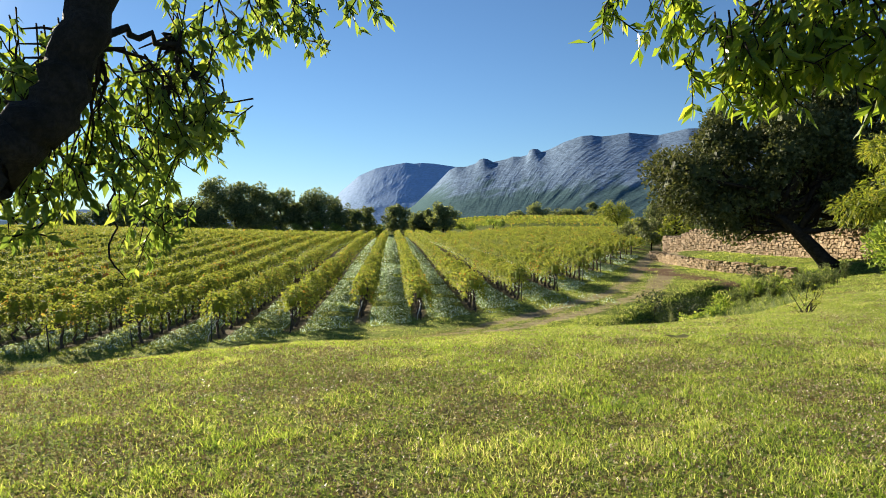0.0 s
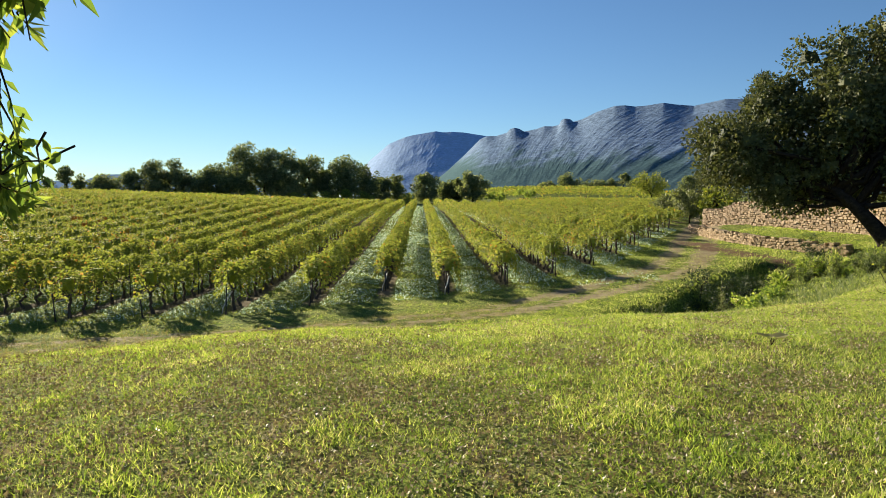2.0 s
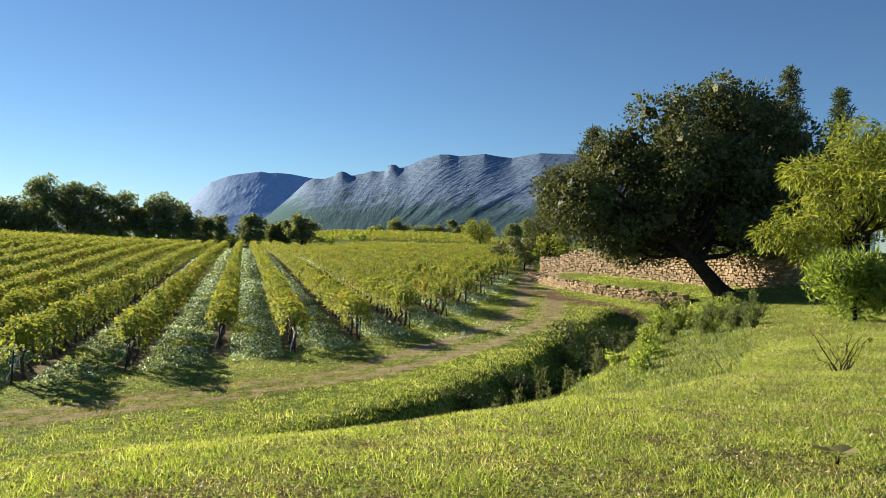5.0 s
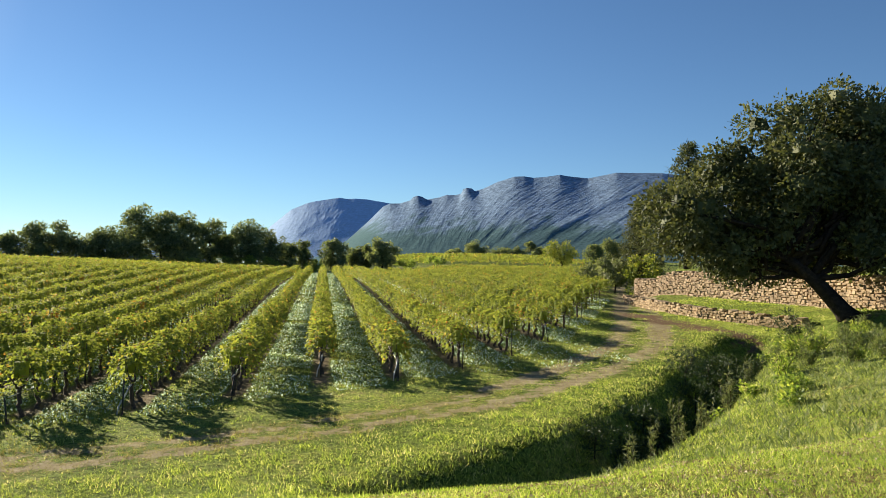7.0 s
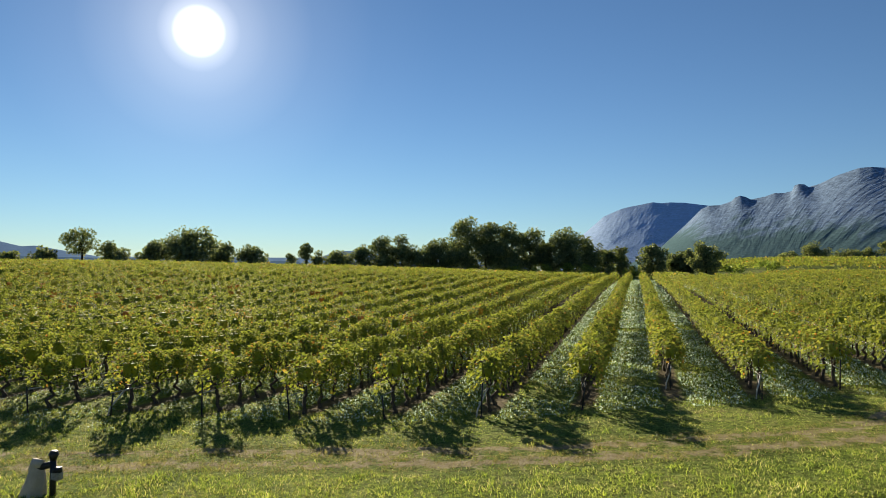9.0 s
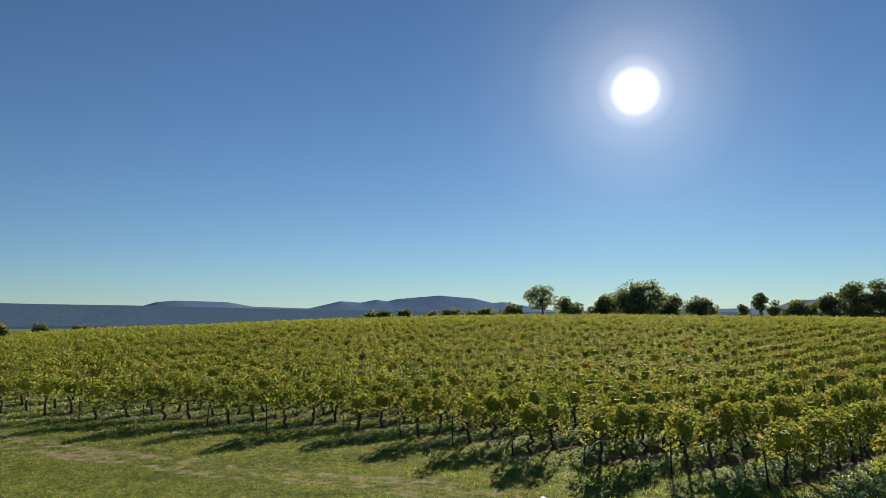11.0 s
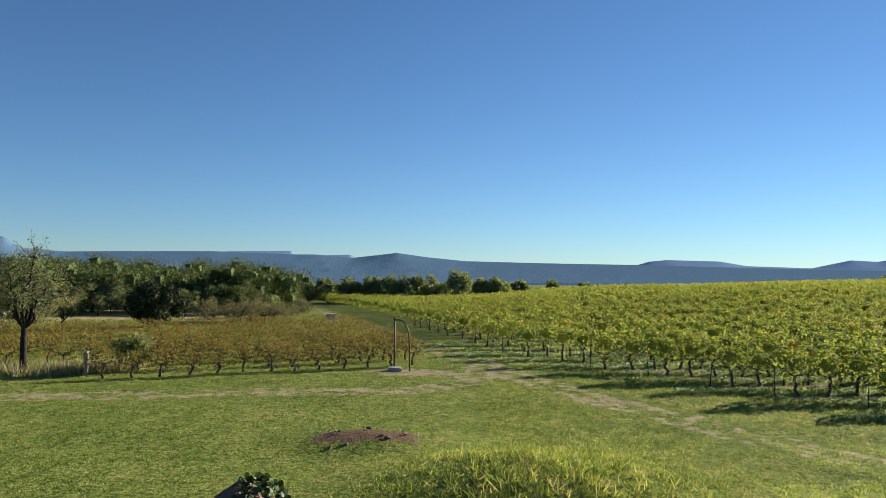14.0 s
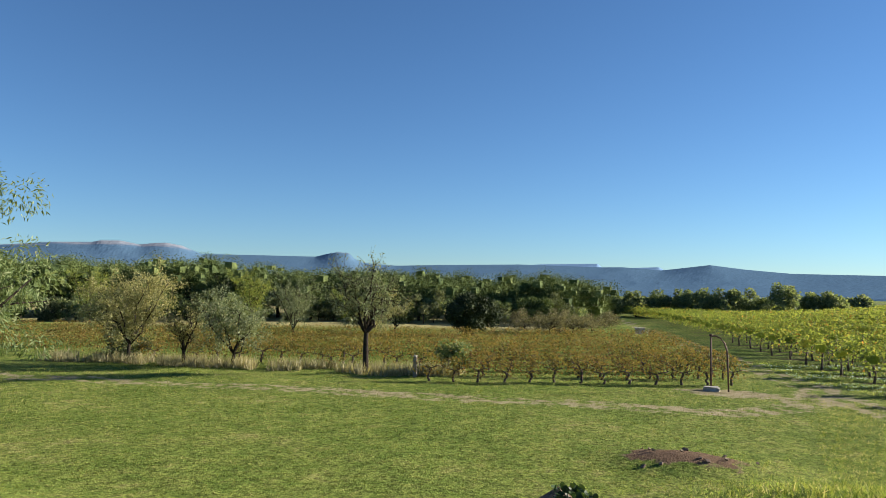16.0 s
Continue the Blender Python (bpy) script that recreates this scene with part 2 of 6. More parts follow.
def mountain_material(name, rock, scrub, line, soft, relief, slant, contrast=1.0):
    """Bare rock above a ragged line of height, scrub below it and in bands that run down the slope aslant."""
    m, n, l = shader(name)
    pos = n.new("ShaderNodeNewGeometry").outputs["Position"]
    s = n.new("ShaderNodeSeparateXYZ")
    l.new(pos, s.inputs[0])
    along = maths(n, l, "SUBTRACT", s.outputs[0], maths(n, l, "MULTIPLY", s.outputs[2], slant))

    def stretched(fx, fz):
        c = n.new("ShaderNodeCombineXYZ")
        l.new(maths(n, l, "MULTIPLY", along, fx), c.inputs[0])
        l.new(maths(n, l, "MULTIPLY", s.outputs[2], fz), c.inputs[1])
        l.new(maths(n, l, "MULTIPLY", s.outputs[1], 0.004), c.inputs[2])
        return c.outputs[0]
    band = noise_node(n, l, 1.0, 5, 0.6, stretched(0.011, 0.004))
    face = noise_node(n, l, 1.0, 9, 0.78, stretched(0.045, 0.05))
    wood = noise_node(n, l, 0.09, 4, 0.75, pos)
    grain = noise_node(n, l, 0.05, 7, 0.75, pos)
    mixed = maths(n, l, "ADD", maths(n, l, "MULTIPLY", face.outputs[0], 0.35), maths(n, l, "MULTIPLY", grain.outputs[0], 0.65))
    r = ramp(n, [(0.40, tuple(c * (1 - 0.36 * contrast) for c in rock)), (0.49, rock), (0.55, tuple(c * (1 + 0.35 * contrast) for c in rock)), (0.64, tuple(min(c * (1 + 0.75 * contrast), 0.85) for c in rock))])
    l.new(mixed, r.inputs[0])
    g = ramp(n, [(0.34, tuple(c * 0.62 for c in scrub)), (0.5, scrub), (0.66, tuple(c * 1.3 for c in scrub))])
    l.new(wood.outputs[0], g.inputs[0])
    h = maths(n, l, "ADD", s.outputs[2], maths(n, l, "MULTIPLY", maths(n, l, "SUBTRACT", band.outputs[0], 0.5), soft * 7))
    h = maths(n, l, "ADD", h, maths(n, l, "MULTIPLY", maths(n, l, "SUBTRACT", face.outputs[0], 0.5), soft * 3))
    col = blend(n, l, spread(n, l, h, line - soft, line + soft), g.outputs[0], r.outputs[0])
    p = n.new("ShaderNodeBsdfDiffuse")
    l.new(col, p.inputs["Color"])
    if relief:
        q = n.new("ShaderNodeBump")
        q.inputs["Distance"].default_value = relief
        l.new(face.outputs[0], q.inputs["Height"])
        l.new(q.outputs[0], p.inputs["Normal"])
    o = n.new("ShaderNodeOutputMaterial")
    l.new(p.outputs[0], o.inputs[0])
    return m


# rock and scrub colours carry the blue haze of the distance
M_mountain = mountain_material("haze_blued_limestone", (0.165, 0.235, 0.33), (0.085, 0.145, 0.155), 165, 50, 0.8, 1.2, 1.0)
M_massif = mountain_material("haze_blued_massif", (0.36, 0.49, 0.68), (0.33, 0.46, 0.645), 170, 60, 1, 0.6, 0.3)
M_hill = mountain_material("haze_blued_wooded_hill", (0.20, 0.215, 0.25), (0.08, 0.14, 0.215), 180, 14, 0, 0.4, 0.5)
M_hill_far = mountain_material("haze_paled_hill", (0.15, 0.24, 0.375), (0.145, 0.235, 0.37), 60, 60, 0, 0.3, 0.15)
M_dark_leaf = leaf("evergreen_leaf", [(0.0, (0.015, 0.024, 0.010)), (0.6, (0.035, 0.048, 0.018)), (1.0, (0.06, 0.075, 0.03))], 0.08, 0.6, 0.15)
M_meadow = leaf("meadow_blade", [(0.0, (0.07, 0.112, 0.022)), (0.4, (0.185, 0.225, 0.042)), (0.8, (0.35, 0.36, 0.09)), (1.0, (0.54, 0.47, 0.22))], 0.38, 0.6, 0.06, 2.2, 0.6, (1.05, 1.05, 0.65))
M_clod = surface("dark_clod", [(0.3, (0.10, 0.07, 0.05)), (0.7, (0.20, 0.145, 0.105))], 6, 0.95, 30, 0.3, vary=0.25)

# ---------------------------------------------------------------- the lie of the land
ROW_YAW, ROW_GAP, ROW_ZERO = 4.0, 2.4, -1.12
RU = (-math.sin(radians(ROW_YAW)), math.cos(radians(ROW_YAW)))      # along the rows
RV = (RU[1], -RU[0])                                                # across them
CREST = [(-9, -40), (-7, -12), (-6.2, 0), (-6.2, 6.3), (-5.1, 9.6), (-2.85, 11.3), (-0.4, 12.1), (2.0, 13.0), (4.2, 13.8), (6.7, 15.4), (9.6, 18.9), (13.5, 25), (18, 32), (23, 36), (60, 44)]
DITCH = [(-2.6, 17.0), (-0.6, 18.2), (3.2, 20.9), (6.4, 24.3), (9.6, 28.8), (12.6, 33.0), (15.0, 37.0)]
TRACK = [(-140, -22), (-83, -5.3), (-60, 1.4), (-41.5, 7.1), (-35, 9.2), (-29, 11.6), (-22.7, 14.5), (-18.8, 17.0), (-10.8, 19.9), (-6.8, 20.9), (-3.1, 22.8), (1, 25.4), (5.4, 29.9), (8.9, 34.6), (11.5, 41), (14.2, 49), (18, 60), (26, 84), (34, 105)]
BRANCH = [(-38, 8.9), (-34.5, 8.4), (-31, 7.4), (-29.5, 5.5), (-29.2, 2.2), (-28.2, -3.4), (-26.9, -10.9), (-24, -24), (-20, -50)]
FRONT = [(40, 118), (31, 96), (22, 76), (14, 57), (9.4, 45), (5.6, 36.6), (2.0, 31.9), (-0.7, 29.6), (-3.2, 28.4), (-5.4, 26.7), (-7.5, 25.2), (-10, 24.4), (-13, 23.8), (-17.8, 22.7), (-22, 22.0), (-25.5, 21.4), (-29, 18.7), (-33, 15.9), (-36.8, 13), (-40, 10.6), (-60, 4.4), (-92, -4.0), (-150, -28)]
LOW_WALL = [(16.2, 57), (16.0, 50.5), (16.5, 45.5), (17.5, 42), (18.6, 38.7)]
BIG_WALL = [(18.2, 60.5), (19.5, 54), (21.2, 46), (22.4, 38.5), (22.6, 30)]


def ss(a, b, v):
    t = np.clip((v - a) / (b - a), 0, 1)
    return t * t * (3 - 2 * t)


def from_line(x, y, poly):
    """Distance to a line through the plan, the side (positive: right of it as it runs), and how far along it (0 to 1)."""
    best, side, along = np.full(x.shape, 1e9), np.zeros(x.shape), np.zeros(x.shape)
    for k, ((ax, ay), (bx, by)) in enumerate(zip(poly, poly[1:])):
        dx, dy = bx - ax, by - ay
        u = np.clip(((x - ax) * dx + (y - ay) * dy) / (dx * dx + dy * dy), 0, 1)
        d = np.hypot(x - ax - u * dx, y - ay - u * dy)
        near = d < best
        s = (x - ax) * dy - (y - ay) * dx
        best, side, along = np.where(near, d, best), np.where(near, s, side), np.where(near, (k + u) / (len(poly) - 1), along)
    return best, np.where(side >= 0, 1.0, -1.0), along


def waves(x, y, size, seed):
    """A smooth random field between -1 and 1."""
    g = np.random.default_rng(seed)
    v = 0
    for k in range(6):
        a, p = g.uniform(0, 2 * math.pi, 2)
        f = 2 * math.pi / size * g.uniform(0.6, 1.7)
        v = v + np.sin((x * math.cos(a) + y * math.sin(a)) * f + p + 1.3 * np.sin((x * math.sin(a) - y * math.cos(a)) * f * 0.6 + 2 * p))
    return v / 6


def height(x, y):
    x, y = np.asarray(x, float), np.asarray(y, float)
    z = -0.30 + 0.28 * ss(-16, -2, x) + 0.82 * ss(-3, 15, x)
    z = z + 0.0095 * np.clip(y - 28, 0, 150) * ss(-120, -40, x)
    z = z + 3.0 * np.exp(-((x + 95) ** 2 + (y - 86) ** 2) / (2 * 50.0 ** 2)) * ss(-6, 30, y + 0.25 * (x + 92)) * ss(22, 80, np.hypot(x + 3, y - 7))
    z = z + 3.4 * ss(150, 262, y) * ss(-40, 0, x)
    z = z + 0.9 * ss(3, 30, x) * ss(60, 120, y) * 0.6
    r = np.hypot(x, y)
    z = z - 12 * ss(260, 1500, r)
    d, side, _ = from_line(x, y, CREST)
    inside = d * side
    top = 2.28 - 0.34 * np.clip(1 - inside / 4.5, 0, 1.3) ** 2 - 0.35 * ss(8, 20, x) * ss(10, 24, y)
    steep = ss(-2, 3, x) * (1 - ss(14, 20, x))
    z = z + (top - z) * ss(0, 1, (inside + 7.6 - 2.6 * steep) / (8.4 - 3.1 * steep))
    dd, _, u = from_line(x, y, DITCH)
    z = z - (0.6 + 1.15 * ss(0.15, 0.45, u)) * np.exp(-(dd / 0.85) ** 2) * ss(0, 0.12, u) * (1 - ss(0.9, 1.0, u))
    d, side, u = from_line(x, y, LOW_WALL)
    z = z + 0.42 * ss(0.5, 4.2, -d * side) * (1 - ss(9, 16, d)) * (u > 0.001) * ss(30, 37, y)
    for line, rise, lo in ((LOW_WALL, 0.45, 0.2), (BIG_WALL, 1.75, 0.3)):
        d, side, u = from_line(x, y, line)
        z = z + rise * ss(lo, lo + 0.5, -d * side) * (1 - ss(6, 14, d) * (line is LOW_WALL)) * (1 - ss(20, 30, d) * (line is BIG_WALL)) * (u > 0.001) * ss(30, 37, y)
    mound = np.exp(-(((x + 17.6) / 2.4) ** 2 + ((y - 8.6) / 2.8) ** 2))
    z = z + 0.5 * mound + 0.34 * np.exp(-(((x + 21.2) / 0.9) ** 2 + ((y - 5.0) / 1.6) ** 2))
    near = 1 - ss(60, 160, r)
    return z + near * (0.05 * waves(x, y, 6.0, 3) + 0.02 * waves(x, y, 1.7, 4)) + (1 - near) * 0.25 * waves(x, y, 45, 5)


def h1(x, y):
    return float(height(np.array([x]), np.array([y]))[0])


def in_vineyard(x, y):
    d, side, _ = from_line(x, y, FRONT)
    return d * side


def mesh_from(name, verts, faces, material, smooth=False):
    """A mesh from arrays: verts (n, 3), faces (m, k)."""
    me = bpy.data.meshes.new(name)
    verts, faces = np.asarray(verts, np.float32), np.asarray(faces, np.int32)
    me.vertices.add(len(verts))
    me.vertices.foreach_set("co", verts.ravel())
    m, k = faces.shape
    me.loops.add(m * k)
    me.loops.foreach_set("vertex_index", faces.ravel())
    me.polygons.add(m)
    me.polygons.foreach_set("loop_start", np.arange(0, m * k, k, dtype=np.int32))
    me.polygons.foreach_set("use_smooth", np.full(m, smooth))
    me.update(calc_edges=True)
    me.materials.append(material)
    return me


def put(name, me, parent=None, label=""):
    ob = new(name, me)
    if parent is not None:
        ob.parent = parent
    if label:
        ob["label"] = label
    return ob


def grid_faces(nu, nv):
    i = np.arange((nu - 1) * (nv - 1))
    a = (i // (nv - 1)) * nv + i % (nv - 1)
    return np.stack([a, a + nv, a + nv + 1, a + 1], 1)


def axis(lo, hi, fine_lo, fine_hi, step):
    mid = np.arange(fine_lo, fine_hi + step / 2, step)
    def out(start, end):
        v, s = [start], step
        while abs(v[-1] - end) > 1e-6:
            s *= 1.09
            nxt = v[-1] + math.copysign(s, end - start)
            v.append(end if (nxt - end) * math.copysign(1, end - start) > 0 else nxt)
        return v[1:]
    return np.array(out(fine_lo, lo)[::-1] + list(mid) + out(fine_hi, hi))


def ground_material():
    m, n, l = shader("ground_cover")
    pos = n.new("ShaderNodeNewGeometry").outputs["Position"]
    big, mid, fine = noise_node(n, l, 0.25, 4, 0.6, pos), noise_node(n, l, 2.2, 5, 0.65, pos), noise_node(n, l, 26, 4, 0.7, pos)

    def mask(name):
        a = n.new("ShaderNodeAttribute")
        a.attribute_name = name
        return a.outputs["Fac"]
    mixed = maths(n, l, "ADD", maths(n, l, "MULTIPLY", big.outputs[0], 0.45), maths(n, l, "MULTIPLY", mid.outputs[0], 0.55))
    gr = ramp(n, [(0.30, (0.062, 0.100, 0.018)), (0.44, (0.128, 0.175, 0.032)), (0.56, (0.19, 0.222, 0.05)), (0.69, (0.30, 0.26, 0.105))])
    l.new(mixed, gr.inputs[0])
    tufts = noise_node(n, l, 8, 4, 0.7, pos)
    col = blend(n, l, 1.0, gr.outputs[0], spread(n, l, fine.outputs[0], 0.3, 0.7, 0.45, 1.4), "MULTIPLY")
    col = blend(n, l, 1.0, col, spread(n, l, tufts.outputs[0], 0.36, 0.60, 0.55, 1.3), "MULTIPLY")
    # thin turf: dark soil between the blades, paler where it is bare
    tr = ramp(n, [(0.32, (0.19, 0.135, 0.07)), (0.43, (0.17, 0.16, 0.05)), (0.56, (0.16, 0.20, 0.045)), (0.70, (0.18, 0.20, 0.055)), (0.78, (0.24, 0.185, 0.10))])
    l.new(mid.outputs[0], tr.inputs[0])
    turf = blend(n, l, 1.0, tr.outputs[0], spread(n, l, fine.outputs[0], 0.3, 0.7, 0.35, 1.6), "MULTIPLY")
    col = blend(n, l, mask("turf"), col, turf)
    # worn earth of tracks and bare patches
    er = ramp(n, [(0.3, (0.14, 0.115, 0.06)), (0.5, (0.27, 0.225, 0.13)), (0.75, (0.44, 0.38, 0.26))])
    l.new(maths(n, l, "ADD", maths(n, l, "MULTIPLY", mid.outputs[0], 0.6), maths(n, l, "MULTIPLY", fine.outputs[0], 0.4)), er.inputs[0])
    wear = maths(n, l, "ADD", mask("dirt"), maths(n, l, "MULTIPLY", maths(n, l, "SUBTRACT", mid.outputs[0], 0.5), 1.5))
    wear = spread(n, l, wear, 0.35, 0.62)
    col = blend(n, l, wear, col, er.outputs[0])
    # reddish earth, which also paints the oak's shade on the grass
    red = ramp(n, [(0.3, (0.08, 0.05, 0.032)), (0.55, (0.17, 0.11, 0.07)), (0.75, (0.29, 0.20, 0.13))])
    l.new(fine.outputs[0], red.inputs[0])
    dug = maths(n, l, "ADD", mask("earth"), maths(n, l, "MULTIPLY", maths(n, l, "SUBTRACT", mid.outputs[0], 0.5), 1.6))
    col = blend(n, l, spread(n, l, dug, 0.3, 0.6), col, red.outputs[0])
    # vineyard: soil strips below the rows
    s = n.new("ShaderNodeSeparateXYZ")
    l.new(pos, s.inputs[0])
    across = maths(n, l, "ADD", maths(n, l, "MULTIPLY", s.outputs[0], RV[0]), maths(n, l, "MULTIPLY", s.outputs[1], RV[1]))
    u = maths(n, l, "DIVIDE", maths(n, l, "SUBTRACT", across, ROW_ZERO), ROW_GAP)
    off = maths(n, l, "ABSOLUTE", maths(n, l, "SUBTRACT", u, maths(n, l, "ROUND", u)))
    off = maths(n, l, "ADD", off, maths(n, l, "MULTIPLY", maths(n, l, "SUBTRACT", mid.outputs[0], 0.5), 0.25))
    strip = maths(n, l, "MULTIPLY", spread(n, l, off, 0.07, 0.17, 1, 0), mask("field"))
    soil = blend(n, l, fine.outputs[0], (0.085, 0.07, 0.04), (0.21, 0.17, 0.10))
    col = blend(n, l, strip, col, soil)
    dry = blend(n, l, mid.outputs[0], (0.30, 0.25, 0.10), (0.42, 0.36, 0.18))
    col = blend(n, l, mask("dry"), col, dry)
    p = n.new("ShaderNodeBsdfPrincipled")
    p.inputs["Roughness"].default_value, p.inputs["Specular IOR Level"].default_value = 0.95, 0.04
    l.new(col, p.inputs["Base Color"])
    b = n.new("ShaderNodeBump")
    b.inputs["Distance"].default_value = 0.09
    l.new(maths(n, l, "ADD", maths(n, l, "ADD", mid.outputs[0], tufts.outputs[0]), maths(n, l, "MULTIPLY", fine.outputs[0], 0.4)), b.inputs["Height"])
    l.new(b.outputs[0], p.inputs["Normal"])
    o = n.new("ShaderNodeOutputMaterial")
    l.new(p.outputs[0], o.inputs[0])
    return m


gx, gy = axis(-4800, 4800, -50, 34, 0.55), axis(-4800, 4800, -26, 66, 0.55)
GX, GY = np.meshgrid(gx, gy, indexing="ij")
GX, GY = GX.ravel(), GY.ravel()
GZ = height(GX, GY)
ground_mesh = mesh_from("ground", np.stack([GX, GY, GZ], 1), grid_faces(len(gx), len(gy)), ground_material(), True)


def earth_and_shade_at(x, y):
    """Bare reddish earth: the bank below the low wall, the dug heap; also the shade under the oak, painted as earth."""
    bank = np.exp(-(((x - 13.8 - 0.06 * (44 - y)) / 1.5) ** 2 + ((y - 43.0) / 7.5) ** 4)) * 0.95 * (0.75 + 0.5 * waves(x, y, 3, 81))
    # the oak's shade beside its trunk, coloured in as bare earth
    under = np.exp(-(((x - 20.8) / 2.0) ** 2 + ((y - 36.4) / 1.6) ** 2)) * 0.6
    heap = np.exp(-(((x + 21.2) / 0.75) ** 2 + ((y - 5.0) / 1.5) ** 2) ** 2)
    return np.clip(np.maximum.reduce([bank, under, heap]), 0, 1)


def dirt_at(x, y):
    d1 = from_line(x, y, TRACK)[0]
    d2 = from_line(x, y, BRANCH)[0]
    wide = 1 + 0.7 * ss(-1, 5, x)
    ruts = (np.exp(-((d1 - 0.55 * wide) / (0.34 * wide)) ** 2) * 0.6 + np.exp(-(d1 / (0.8 * wide)) ** 2) * 0.22) * (1.0 + 0.3 * ss(-1, 5, x)) * (0.85 + 0.35 * waves(x, y, 5, 22))
    ruts = np.maximum(ruts, np.exp(-((d2 - 0.45) / 0.5) ** 2) * 0.62)
    heap = np.exp(-(((x + 21.2) / 0.75) ** 2 + ((y - 5.0) / 1.5) ** 2) ** 2)
    well = np.exp(-(((x + 34.4) / 1.3) ** 2 + ((y - 5.4) / 2.2) ** 2) ** 2) * 0.8
    worn = 0.35 * ss(0.25, 0.8, waves(x, y, 5, 21)) * np.exp(-(((x + 1.5) / 4) ** 2 + ((y - 6.5) / 4.5) ** 2))
    return np.clip(np.maximum.reduce([ruts, heap, well, worn]), 0, 1)


crest_d = from_line(GX, GY, CREST)
for mask_name, values in (("dirt", dirt_at(GX, GY)), ("earth", earth_and_shade_at(GX, GY)), ("turf", ss(-1.5, 0.5, crest_d[0] * crest_d[1])), ("field", ss(-0.3, 0.5, in_vineyard(GX, GY)) * (1 - ss(185, 195, GY))),
                          ("dry", ss(52, 58, -GX) * ss(4, 12, -GY + 0.27 * (GX + 60)) * 0.9 * (1 - ss(-76, -68, -np.hypot(GX, GY))) )):
    att = ground_mesh.attributes.new(mask_name, "FLOAT", "POINT")
    att.data.foreach_set("value", values.astype(np.float32))
tagged(put("ground", ground_mesh), "grassy ground with worn earth tracks and a ditch", "ground", kind="structure")


def ridge(name, label, profile, near, far, foot, material, seed, spur_size, spur_rise, crag_rise, step=0.12, rows=34, slant=(0.0, 0.0), power=1.1, centre=(-2.5, 6.5, 3.75)):
    """A mountain side whose skyline follows (yaw, elevation) pairs; it falls from far to near, cut by spurs that run down aslant (slant: degrees at the yaws 0 and -12)."""
    yaw = np.arange(profile[0][0], profile[-1][0] - 1e-9, -step)
    crest = np.interp(yaw, [p[0] for p in profile][::-1], [p[1] for p in profile][::-1])
    crest = np.tan(np.radians(crest)) * far
    soft = []
    for width in (0.25, 1.2, 4.0):
        k = max(1, int(width / step))
        w = np.hanning(2 * k + 3)
        soft.append(np.convolve(np.pad(crest, k + 1, "edge"), w / w.sum(), "valid"))
    V = np.linspace(0, 1, rows)[None, :]
    Y = np.radians(yaw)[:, None]
    dist = near + (far - near) * V
    a, b = ss(0.80, 0.97, V), ss(0.35, 0.85, V)
    top = crest[:, None] * ss(0.95, 1.0, V) + (soft[0][:, None] * a + (soft[1][:, None] * b + soft[2][:, None] * (1 - b)) * (1 - a)) * (1 - ss(0.95, 1.0, V))
    lean = slant[0] + (slant[1] - slant[0]) * ss(3, 12, -yaw)[:, None]
    across = yaw[:, None] - lean * (1 - V)
    spur, crag = np.empty(across.shape), np.empty(across.shape)
    for i in range(across.shape[0]):
        for j in range(rows):
            p, q = across[i, j], V[0, j]
            spur[i, j] = noise.ridged_multi_fractal(Vector((p / spur_size, q * 2.6, seed)), 0.9, 2.1, 3, 0.95, 2.0)
            crag[i, j] = noise.hetero_terrain(Vector((p * 5.5, q * 16, seed + 5)), 0.5, 2.2, 5, 0.6)
    spur = (spur - spur.mean()) / (spur.std() + 1e-6)
    crag = (crag - crag.mean()) / (crag.std() + 1e-6)
    share = np.clip((crest[:, None] - foot) / (crest.max() - foot), 0.05, 1)
    z = foot + (top - foot) * V ** power + share * (spur_rise * spur * np.sin(np.pi * V ** 0.9) + crag_rise * crag * ss(0.05, 0.6, V) * (1 - ss(0.93, 1.0, V)))
    z[:, 0] = -22
    pts = np.stack([-np.sin(Y) * dist + centre[0], np.cos(Y) * dist + centre[1], z + centre[2]], -1)
    back = pts[:, -1].copy()
    back[:, :2] = np.array(centre[:2]) + (back[:, :2] - np.array(centre[:2])) * 1.04
    back[:, 2] = -30
    pts = np.concatenate([pts, back[:, None]], 1).reshape(-1, 3)
    tagged(put(name, mesh_from(name, pts, grid_faces(len(yaw), rows + 1), material)), label, "mountain", kind="structure")


